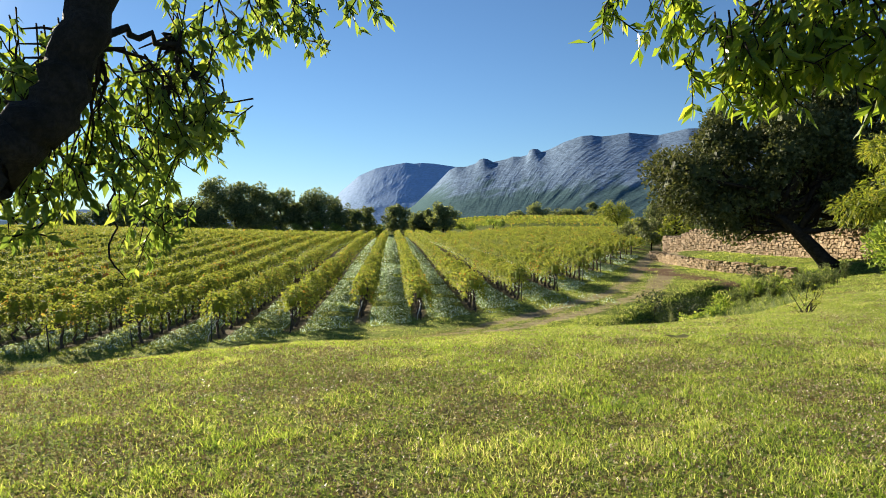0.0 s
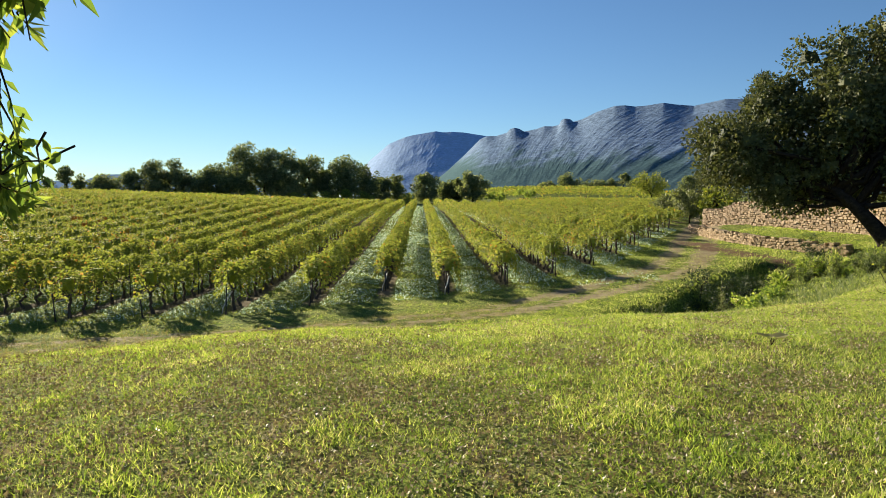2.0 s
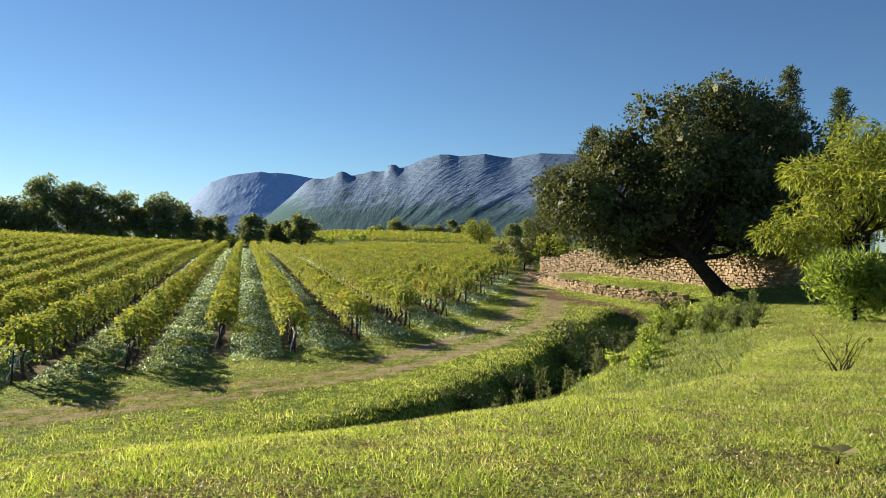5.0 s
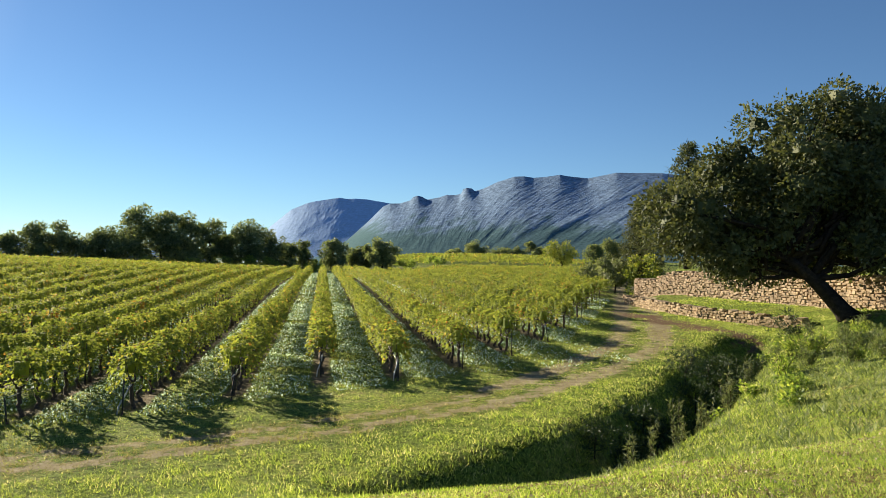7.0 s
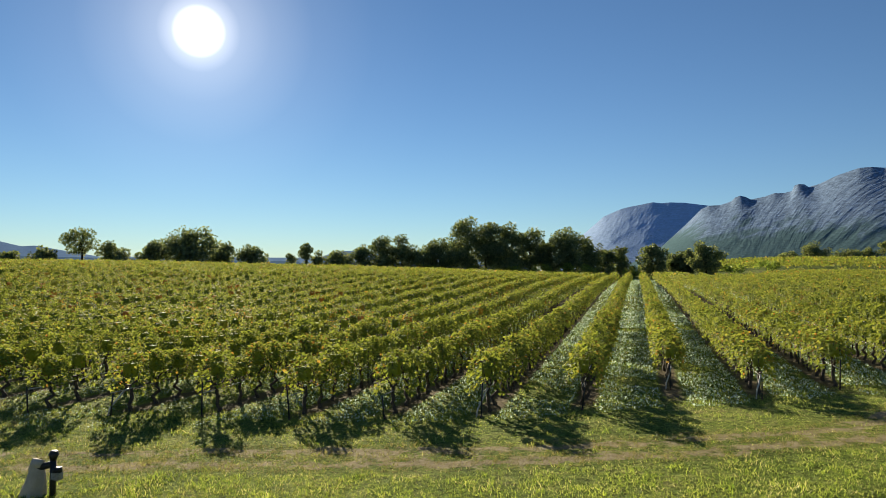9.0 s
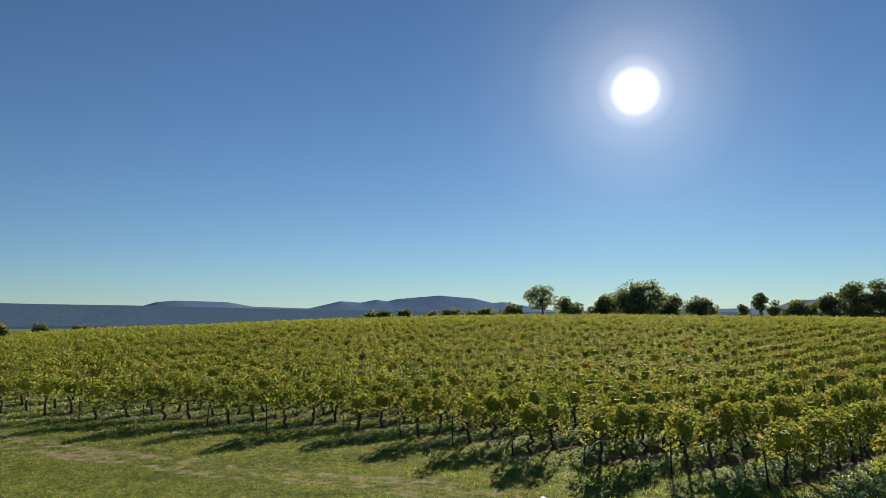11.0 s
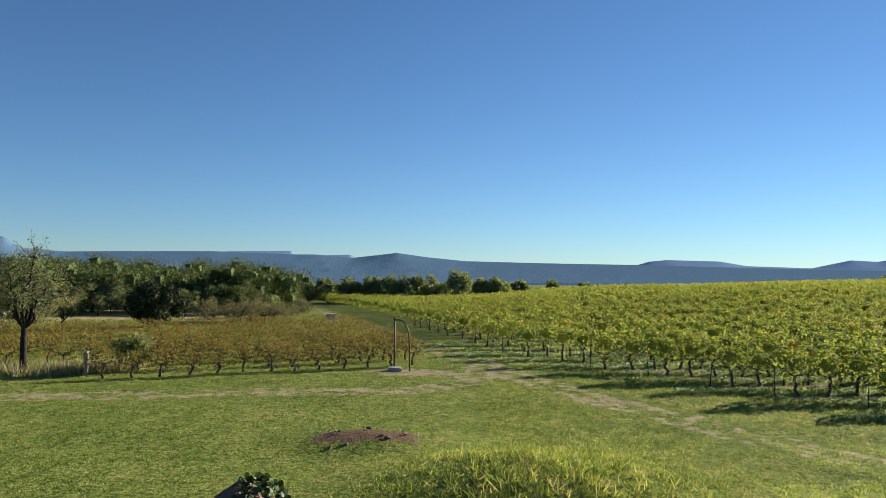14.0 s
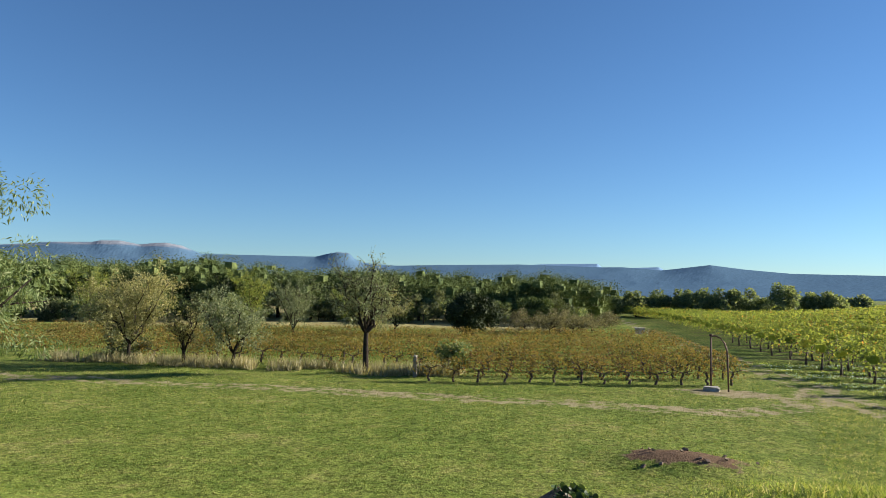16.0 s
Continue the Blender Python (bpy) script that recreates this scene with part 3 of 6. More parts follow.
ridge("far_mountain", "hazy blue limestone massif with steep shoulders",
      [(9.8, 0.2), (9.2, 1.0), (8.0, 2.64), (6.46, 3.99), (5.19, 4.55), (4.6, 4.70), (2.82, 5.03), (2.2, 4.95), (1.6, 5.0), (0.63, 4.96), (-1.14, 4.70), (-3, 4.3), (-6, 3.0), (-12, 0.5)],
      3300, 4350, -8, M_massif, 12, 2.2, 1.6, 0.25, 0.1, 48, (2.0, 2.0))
ridge("mountain", "long limestone mountain, blue-grey with haze, with a rocky crest above wooded slopes",
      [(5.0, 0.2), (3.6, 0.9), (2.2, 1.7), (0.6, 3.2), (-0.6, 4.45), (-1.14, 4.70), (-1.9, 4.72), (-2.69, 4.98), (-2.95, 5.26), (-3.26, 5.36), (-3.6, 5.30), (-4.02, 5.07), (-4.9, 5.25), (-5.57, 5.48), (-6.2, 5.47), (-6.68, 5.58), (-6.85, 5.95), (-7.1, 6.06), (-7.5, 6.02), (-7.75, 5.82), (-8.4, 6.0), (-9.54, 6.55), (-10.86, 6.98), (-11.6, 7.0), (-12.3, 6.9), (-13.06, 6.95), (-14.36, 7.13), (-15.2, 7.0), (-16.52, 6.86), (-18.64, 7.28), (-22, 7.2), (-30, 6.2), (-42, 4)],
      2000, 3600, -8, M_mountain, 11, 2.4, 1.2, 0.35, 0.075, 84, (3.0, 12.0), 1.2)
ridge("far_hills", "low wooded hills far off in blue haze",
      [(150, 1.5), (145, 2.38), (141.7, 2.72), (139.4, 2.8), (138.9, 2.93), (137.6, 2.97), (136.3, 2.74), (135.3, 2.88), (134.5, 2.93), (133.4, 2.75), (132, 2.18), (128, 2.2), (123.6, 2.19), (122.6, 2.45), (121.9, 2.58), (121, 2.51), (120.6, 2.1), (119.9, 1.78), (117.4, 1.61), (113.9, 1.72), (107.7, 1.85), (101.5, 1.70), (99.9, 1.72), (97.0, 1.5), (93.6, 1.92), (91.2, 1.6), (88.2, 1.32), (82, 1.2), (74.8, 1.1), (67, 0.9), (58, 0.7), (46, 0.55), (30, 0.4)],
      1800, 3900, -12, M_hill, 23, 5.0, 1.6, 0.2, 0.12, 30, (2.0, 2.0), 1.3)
ridge("distant_hills", "hills along the horizon, pale blue with haze",
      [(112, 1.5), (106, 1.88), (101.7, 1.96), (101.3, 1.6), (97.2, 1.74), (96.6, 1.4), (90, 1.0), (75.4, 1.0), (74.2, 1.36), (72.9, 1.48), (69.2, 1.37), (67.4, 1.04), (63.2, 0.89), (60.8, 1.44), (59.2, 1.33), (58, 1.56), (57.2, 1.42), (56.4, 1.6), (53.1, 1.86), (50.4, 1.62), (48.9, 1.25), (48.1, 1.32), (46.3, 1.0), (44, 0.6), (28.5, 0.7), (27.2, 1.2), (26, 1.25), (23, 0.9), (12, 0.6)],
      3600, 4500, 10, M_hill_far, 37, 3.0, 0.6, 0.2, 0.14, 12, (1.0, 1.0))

# ---------------------------------------------------------------- plant building
DIAMOND = (np.array([(0, 0, 0), (-0.32, 0.5, 0.06), (0, 1, 0), (0.32, 0.5, 0.06)]), np.array([(0, 3, 2, 1)]))
LANCE = (np.array([(0, 0, 0), (-0.13, 0.4, 0.03), (0, 1, -0.10), (0.13, 0.4, 0.03)]), np.array([(0, 3, 2, 1)]))
LOBED = (np.array([(0, 0, 0), (-0.55, 0.22, 0.10), (-0.44, 0.78, 0.05), (0, 1.0, -0.08), (0.44, 0.78, 0.05), (0.55, 0.22, 0.10)]), np.array([(0, 3, 2, 1), (0, 5, 4, 3)]))
LEAFLET = (np.array([(0, 0, 0), (-0.19, 0.42, 0.04), (0, 1, -0.10), (0.19, 0.42, 0.04)]), np.array([(0, 3, 2, 1)]))
SHRED = (np.array([(0, 0, 0), (0.42, 0.62, 0.05), (-0.30, 0.85, 0)]), np.array([(0, 1, 2)]))
TUFT = (np.array([(-0.09, 0, 0), (0.09, 0, 0), (0.03, 1, 0.10)]), np.array([(0, 1, 2)]))
BROAD = (np.array([(-0.22, 0, 0), (0.46, 0.36, 0.10), (0.12, 1, -0.06), (-0.52, 0.60, 0.08)]), np.array([(0, 1, 2, 3)]))
SPRIG = (np.array([(-0.07, 0, 0), (0.07, 0, 0), (0.02, 1, 0.22)]), np.array([(0, 1, 2)]))
SPIKE = (np.array([(-0.05, 0, 0), (0.05, 0, 0), (0, 1, 0.12)]), np.array([(0, 1, 2)]))


def unit(v):
    return v / (np.linalg.norm(v, axis=-1, keepdims=True) + 1e-9)


def leaves(places, tips, normals, sizes, template):
    """Verts and faces of one leaf a place: it grows from the place along tips, and faces along normals."""
    tv, tf = template
    y = unit(np.asarray(tips, float))
    x = unit(np.cross(y, np.asarray(normals, float)))
    z = np.cross(x, y)
    s = np.asarray(sizes, float)[:, None, None]
    v = np.asarray(places)[:, None] + s * (tv[None, :, 0:1] * x[:, None] + tv[None, :, 1:2] * y[:, None] + tv[None, :, 2:3] * z[:, None])
    f = tf[None] + (np.arange(len(y)) * len(tv))[:, None, None]
    return v.reshape(-1, 3), f.reshape(-1, tf.shape[1])


def rand_dirs(g, n):
    return unit(g.standard_normal((n, 3)))


def tube(points, radii, sides=6):
    """Verts and faces of a tapered, closed limb along points."""
    p, r = np.asarray(points, float), np.asarray(radii, float)
    t = unit(np.gradient(p, axis=0))
    ref = np.where(np.abs(t[:, 2:3]) > 0.9, np.array([[1.0, 0, 0]]), np.array([[0, 0, 1.0]]))
    a = unit(np.cross(t, ref))
    for k in range(1, len(a)):
        if a[k] @ a[k - 1] < 0:
            a[k] = -a[k]
    b = np.cross(t, a)
    q = np.linspace(0, 2 * math.pi, sides, endpoint=False)
    v = p[:, None] + r[:, None, None] * (np.cos(q)[None, :, None] * a[:, None] + np.sin(q)[None, :, None] * b[:, None])
    i = np.arange((len(p) - 1) * sides)
    k, j = i // sides, i % sides
    f = np.stack([k * sides + j, k * sides + (j + 1) % sides, (k + 1) * sides + (j + 1) % sides, (k + 1) * sides + j], 1)
    n = len(p) * sides
    v = np.concatenate([v.reshape(-1, 3), p[:1], p[-1:]])
    j = np.arange(sides)
    caps = np.concatenate([np.stack([np.full(sides, n), (j + 1) % sides, j, j], 1)[:, [0, 1, 2, 2]],
                           np.stack([np.full(sides, n + 1), n - sides + j, n - sides + (j + 1) % sides, n - sides + (j + 1) % sides], 1)])
    return v, np.concatenate([f, caps])


def joined(pieces):
    vs, fs, n = [], [], 0
    for v, f in pieces:
        vs.append(v)
        fs.append(f + n)
        n += len(v)
    return np.concatenate(vs), np.concatenate(fs)


def limb_mesh(name, tubes, material):
    v, f = joined(tubes)
    me = bpy.data.meshes.new(name)
    me.from_pydata(v.tolist(), [], [tuple(dict.fromkeys(q)) for q in f.tolist()])
    me.polygons.foreach_set("use_smooth", np.ones(len(me.polygons), bool))
    me.materials.append(material)
    me.update()
    return me


def curve_to(g, a, b, wobble, n=6, sag=0.0):
    a, b = np.asarray(a, float), np.asarray(b, float)
    u = np.linspace(0, 1, n)[:, None]
    bend = g.standard_normal((n, 3)) * wobble * np.sin(np.pi * u)
    p = a + (b - a) * u + bend
    p[:, 2] += sag * np.sin(np.pi * u[:, 0])
    return p


CUBE = np.array([(x, y, z) for x in (-1, 1) for y in (-1, 1) for z in (-1, 1)]) / math.sqrt(3)
CUBE_FACES = np.array([(0, 1, 3, 2), (4, 6, 7, 5), (0, 4, 5, 1), (2, 3, 7, 6), (0, 2, 6, 4), (1, 5, 7, 3)])


def crown_leaves(g, clumps, count, size, template, droop=0.0, shell=0.55, heart=0.0):
    """Leaves spread over clumps (centre, radius), thicker towards their outside; heart: the size of a solid blob added
    inside each clump to block light.
    """
    c = np.array([k[0] for k in clumps], float)
    r = np.array([k[1] for k in clumps], float)
    w = r ** 2.2
    pick = g.choice(len(c), count, p=w / w.sum())
    d = rand_dirs(g, count)
    rad = r[pick] * (shell + (1.08 - shell) * g.random(count)) * (0.85 + 0.3 * g.random(count))
    p = c[pick] + d * rad[:, None] * np.array([1, 1, 0.8])
    tips = unit(d + 0.9 * rand_dirs(g, count) + np.array([0, 0, -droop]))
    normals = unit(d * 0.6 + rand_dirs(g, count) + np.array([0, 0, 0.5]))
    v, f = leaves(p, tips, normals, size * g.uniform(0.65, 1.3, count), template)
    if heart:
        q = CUBE_FACES if f.shape[1] == 4 else np.concatenate([CUBE_FACES[:, :3], CUBE_FACES[:, [0, 2, 3]]])
        v, f = joined([(v, f)] + [(c[k] + r[k] * heart * CUBE * g.uniform(0.7, 1.2, (8, 1)) * np.array([1, 1, 0.8]), q) for k in range(len(c))])
    return v, f


def make_tree(name, label, category, base, trunk_top, crowns, leaf_mat, leaf_count, leaf_size, seed, trunk_r=0.3, clump=1.3, clumps=40,
              bark=None, template=DIAMOND, droop=0.0, limbs=None, group="", lean=None, core=0.55, heart=0.0):
    """A tree: tapered trunk with limbs that reach into a crown of leaf clumps inside the given ellipsoids (centre, radii), all relative to the base."""
    g = np.random.default_rng(seed)
    tree = new(name)
    tree.location = base
    tagged(tree, label, category, group)
    cl = []
    vol = np.array([a * b * c for _, (a, b, c) in crowns])
    for _ in range(clumps):
        cc, rr = crowns[g.choice(len(crowns), p=vol / vol.sum())]
        d = rand_dirs(g, 1)[0] * (core + (1 - core) * g.random() ** 0.6)
        cl.append((np.array(cc) + d * np.array(rr) * 0.88, clump * g.uniform(0.6, 1.25)))
    top = np.array(trunk_top, float)
    mid = top * 0.5 + (np.array(lean) if lean is not None else g.standard_normal(3) * 0.05 * np.linalg.norm(top))
    u = np.linspace(0, 1, 7)[:, None]
    tp = (1 - u) ** 2 * np.array([0, 0, -0.25]) + 2 * u * (1 - u) * mid + u ** 2 * top
    parts = [tube(tp, trunk_r * (1.0 - 0.5 * u[:, 0]) * np.where(u[:, 0] == 0, 1.45, 1), 8)]
    order = g.permutation(len(cl))[:limbs if limbs is not None else min(14, len(cl))]
    for k in order:
        s = tp[g.integers(4, 7)]
        q = curve_to(g, s, cl[k][0], 0.07 * np.linalg.norm(cl[k][0] - s), 6)
        parts.append(tube(q, np.linspace(trunk_r * 0.42, trunk_r * 0.06, 6), 5))
        for _ in range(2):
            e = cl[k][0] + rand_dirs(g, 1)[0] * cl[k][1] * 0.9
            parts.append(tube(curve_to(g, q[3], e, 0.1, 4), np.linspace(trunk_r * 0.16, trunk_r * 0.03, 4), 4))
    put("trunk", limb_mesh("trunk", parts, bark or M_bark), tree)
    v, f = crown_leaves(g, cl, leaf_count, leaf_size, template, droop, heart=heart)
    put("crown", mesh_from("crown", v, f, leaf_mat), tree)
    return tree


# ---------------------------------------------------------------- the vineyard
def vine_leaves(g, n, size, half, lo=0.66, hi=1.42, wide=0.37, lumpy=1.0):
    """Leaf places for one vine's bush, 2 * half long along x: a shell of leaves, lumpy at top and sides, thin towards its ends."""
    bumps = g.uniform(-half, half, 5), g.uniform(-0.16, 0.26, 5) * lumpy
    x = np.clip(g.normal(0, half * 0.6, n), -half * 1.15, half * 1.15)
    lump = sum(np.exp(-((x - b) / 0.17) ** 2) * a for b, a in zip(*bumps)) + 0.12 - 0.45 * lumpy * (x / half) ** 2
    a = np.clip(g.normal(0.5, 0.36, n), -0.12, 1.12) * math.pi          # round the section, from one side over the top to the other
    r = 0.72 + 0.36 * g.random(n)
    y = np.cos(a) * wide * r * (1 + 0.6 * lump)
    up = np.where(np.sin(a) > 0, np.sin(a), 1.8 * np.sin(a)) * r
    mid = lo + (hi - lo) * 0.42
    z = mid + up * (hi - mid) * (1 + 0.9 * lump) - 0.16 * g.random(n) * (np.abs(np.cos(a)) > 0.6)
    hang = g.random(n) < 0.10
    z = np.where(hang, lo + g.random(n) * (mid - lo), z)
    p = np.stack([x, y, z], 1)
    out = np.stack([0.5 * x / half, np.cos(a), np.sin(a)], 1)
    tips = unit(out * 0.7 + np.stack([g.normal(0, 0.5, n), g.normal(0, 0.4, n), g.normal(-0.55, 0.4, n)], 1))
    normals = unit(out + np.stack([g.normal(0, 0.4, n), g.normal(0, 0.4, n), g.normal(0.4, 0.35, n)], 1))
    return p, tips, normals, size * g.uniform(0.6, 1.3, n)


def vine_heart(half, lo=0.66, hi=1.42, wide=0.37):
    """A small solid lens along x, added inside one bush: it stands for the inner leaves and blocks light."""
    x = np.array([-0.78, -0.35, 0.35, 0.78]) * half
    q = np.arange(4) * math.pi / 2 + math.pi / 4
    r = np.array([0.25, 1, 1, 0.25])
    mid = lo + (hi - lo) * 0.5
    v = np.stack([np.repeat(x * 0.8, 4), np.outer(r, np.cos(q)).ravel() * wide * 0.5, mid + 0.05 + np.outer(r, np.sin(q)).ravel() * (hi - lo) * 0.34], 1)
    f = [(k * 4 + c, k * 4 + (c + 1) % 4, k * 4 + 4 + (c + 1) % 4, k * 4 + 4 + c) for k in range(3) for c in range(4)] + [(3, 2, 1, 0), (12, 13, 14, 15)]
    return v, np.array(f)


def vine_stock(g):
    """A gnarled stem with two arms along the wire."""
    top = np.array([g.uniform(-0.08, 0.08), g.uniform(-0.05, 0.05), 0.68])
    stem = curve_to(g, (0, 0, -0.1), top, 0.05, 6)
    parts = [tube(stem, [0.075, 0.062, 0.05, 0.054, 0.048, 0.056], 6)]
    for e in (-1, 1):
        parts.append(tube(curve_to(g, top, top + np.array([e * 0.46, g.uniform(-0.04, 0.04), 0.16]), 0.03, 4), [0.035, 0.028, 0.022, 0.014], 5))
        for _ in range(2):
            a = top + np.array([e * g.uniform(0.1, 0.45), 0, 0.1])
            parts.append(tube(curve_to(g, a, a + np.array([g.normal(0, 0.1), g.normal(0, 0.15), 0.55]), 0.04, 3), [0.012, 0.009, 0.004], 4))
    return parts


def row_start(s):
    """Where row s (metres across) enters the block, in metres along the row."""
    t = np.arange(-60, 200, 0.25)
    inside = in_vineyard(RV[0] * s + RU[0] * t, RV[1] * s + RU[1] * t) > 0
    return float(t[np.argmax(inside)])


VINE_GAP = 1.08
BUSH = 0.43          # half the length of one vine's bush
vine_meshes = []
for k in range(7):
    g = np.random.default_rng(100 + k)
    v, f = joined([leaves(*vine_leaves(g, 460, 0.096, BUSH, wide=0.43), BROAD), vine_heart(BUSH)])
    vine_meshes.append((limb_mesh("stock", vine_stock(g), M_vine_bark), mesh_from("foliage", v, f, M_vine)))

g = np.random.default_rng(7)
rest_parts, heart_parts, stock_parts = [], [], []
protos = []
for k in range(7):
    vine = tagged(new("grape_vine"), "trained grape vine with yellow-green autumn leaves on a dark gnarled stock", "vine", "vines of the main vineyard")
    put("stock", vine_meshes[k][0], vine)
    put("foliage", vine_meshes[k][1], vine)
    protos.append(vine)
used = [False] * 7
NEAR_VINES = {-14: 5, -13: 5, -12: 6, -11: 7, -10: 8, -9: 9, -8: 10, -7: 11, -6: 12, -5: 13, -4: 15, -3: 17, -2: 19, -1: 20, 0: 20, 1: 19, 2: 18, 3: 15, 4: 13, 5: 11, 6: 8, 7: 6, 8: 5}
ROW_SET_BACK = {0: 2.2}
row_ends = {}
for k in range(-62, 18):
    s = ROW_ZERO + ROW_GAP * k
    t0 = row_start(s) + 0.3 + ROW_SET_BACK.get(k, 0)
    row_ends[k] = t0
    t1 = 168 + 6 * math.sin(k * 0.7) - (25 if k > 3 else 0) - max(0, -k - 38) * 2.4
    n = max(0, int((t1 - t0) / VINE_GAP))
    t = t0 + VINE_GAP * np.arange(n) + g.normal(0, 0.05, n)
    x, y = RV[0] * s + RU[0] * t, RV[1] * s + RU[1] * t
    z = height(x, y)
    dist = np.hypot(x + 3, y - 7)
    turn = math.degrees(math.atan2(RU[1], RU[0]))
    for i in range(n):
        if i > 1 and g.random() < 0.02:
            continue
        if i < NEAR_VINES.get(k, 0):
            j = int(g.integers(7))
            m = pose(x[i], y[i], z[i], 0, 0, turn + (180 if g.random() < 0.5 else 0) + g.normal(0, 4)) @ Matrix.Diagonal((1, 1, g.uniform(0.92, 1.06), 1))
            if not used[j]:
                protos[j].matrix_basis, used[j] = m, True
            else:
                copy_thing(protos[j], m)
            continue
        d = dist[i]
        count, size, shape = (300, 0.10, BROAD) if d < 34 else (210, 0.14, SHRED) if d < 70 else (130, 0.18, SHRED) if d < 115 else (42, 0.31, SHRED)
        p, tp, nm, sz = vine_leaves(g, count, size, BUSH if d < 34 else 0.5, wide=0.43 if d < 34 else 0.40, lumpy=1.0 if d < 34 else 0.55)
        sc = g.uniform(0.9, 1.08)
        def world_of(q, shift):
            o = np.empty_like(q)
            o[:, 0] = q[:, 0] * RU[0] + q[:, 1] * -RU[1]
            o[:, 1] = q[:, 0] * RU[1] + q[:, 1] * RU[0]
            o[:, 2] = q[:, 2] * (sc if shift else 1)
            return o + (np.array([x[i], y[i], z[i]]) if shift else 0)
        rest_parts.append((shape is BROAD, world_of(p, True), world_of(tp, False), world_of(nm, False), sz))
        if d < 115:
            hv, hf = vine_heart(BUSH)
            heart_parts.append((world_of(hv, True), hf))
        if d < 60:
            stock_parts.append(tube(np.array([(x[i], y[i], z[i] - 0.1), (x[i] + g.normal(0, .04), y[i] + g.normal(0, .04), z[i] + 0.45), (x[i] + g.normal(0, .06), y[i] + g.normal(0, .06), z[i] + 0.8)]), [0.068, 0.052, 0.04], 5))
for close in (True, False):
    sel = [r for r in rest_parts if r[0] == close]
    v, f = leaves(*[np.concatenate([r[q] for r in sel]) for q in (1, 2, 3, 4)], BROAD if close else SHRED)
    if close:
        v, f = joined([(v, f)] + heart_parts)
    tagged(put("vine_rows", mesh_from("vine_rows", v, f, M_vine)), "long hedge-like rows of yellow-green grape vines", "vineyard", kind="stuff")
tagged(put("vine_stocks", limb_mesh("vine_stocks", stock_parts, M_vine_bark)), "dark gnarled vine stocks below the leaves", "vineyard", kind="stuff")
del rest_parts, heart_parts, stock_parts

# ---------------------------------------------------------------- trees
def on_ground(x, y, dz=0.0):
    return (x, y, h1(x, y) + dz)


def toward(yaw, d, centre=(-3.2, 7.0)):
    return centre[0] - math.sin(radians(yaw)) * d, centre[1] + math.cos(radians(yaw)) * d


oak_base = (19.7, 37.0, h1(19.7, 37.0))
OAK = 0.94                                   # the crown was laid out from the lawn, at this share of its first distance
def rel(x, y, z):
    return tuple(c + (v - c) * OAK - o for v, c, o in zip((x, y, z), (-1.0, 5.0, 3.77), oak_base))
make_tree("holm_oak", "large leaning holm oak with a dense dark green crown", "tree", oak_base, rel(18.6, 40.4, 4.4),
          [(rel(20.4, 41.8, 8.7), (4.1, 4.2, 3.9)), (rel(16.2, 43.2, 6.9), (3.6, 3.5, 3.3)), (rel(23.2, 40.8, 8.5), (3.8, 4.0, 4.0)), (rel(21.2, 41.4, 11.1), (2.9, 2.8, 2.2)), (rel(17.6, 42.6, 4.9), (4.4, 3.6, 1.7)), (rel(22.9, 40.6, 5.6), (3.6, 3.4, 1.9)), (rel(14.9, 43.4, 4.6), (1.7, 1.7, 1.6))],
          M_oak, 72000, 0.20, 51, 0.42, 1.0, 210, limbs=26, lean=(0.25, 0.0, 0.0), core=0.2, heart=0.5)

# trees along the far end of the vineyard: yaw from the lawn, distance, elevation of the top, width in degrees
TREES_WEST = [(58.6, 138, 0.45, 2.0, "oak"), (57.4, 136, 0.73, 1.5, "oak"), (55.7, 136, 0.68, 1.4, "oak"), (53.6, 138, 0.4, 1.6, "oak"), (52.2, 136, 0.75, 1.7, "oak"), (50.6, 136, 0.5, 1.6, "oak"),
    (49.4, 138, 0.66, 2.0, "oak"), (47.6, 142, 1.0, 2.4, "oak")]
TREES_MIDDLE = [(45.2, 150, 2.24, 2.4, "pine"), (42.9, 152, 1.44, 2.4, "oak"), (40.4, 155, 1.7, 2.4, "oak"), (37.8, 152, 2.42, 5.0, "oak"), (35.4, 158, 1.66, 2.4, "oak"), (33.5, 158, 1.46, 2.6, "oak"),
    (30.6, 185, 0.88, 1.0, "oak"), (29.4, 185, 1.54, 1.1, "pine"), (28.3, 185, 0.9, 1.4, "oak"), (26.8, 180, 1.09, 2.4, "oak"), (25.2, 178, 1.5, 2.2, "oak"), (23.7, 176, 2.3, 2.4, "oak"),
    (22.0, 176, 2.3, 2.6, "oak"), (20.2, 174, 1.9, 2.6, "oak"), (18.8, 174, 2.1, 2.4, "oak")]
TREES_NORTH = [(17.2, 172, 3.67, 3.6, "oak"), (15.2, 172, 3.45, 3.2, "oak"), (13.6, 172, 3.4, 3.2, "oak"), (12.0, 174, 3.1, 2.6, "oak"), (10.6, 176, 2.5, 2.4, "oak"), (9.2, 174, 3.0, 3.4, "oak"),
    (7.3, 176, 2.3, 2.4, "oak"), (6.1, 178, 1.6, 1.8, "oak"), (5.0, 180, 1.5, 1.3, "oak"), (2.75, 178, 1.72, 2.6, "oak"), (1.0, 182, 1.0, 1.8, "oak"), (-1.15, 176, 1.85, 2.3, "oak"),
    (0.2, 180, 1.2, 1.4, "oak")]
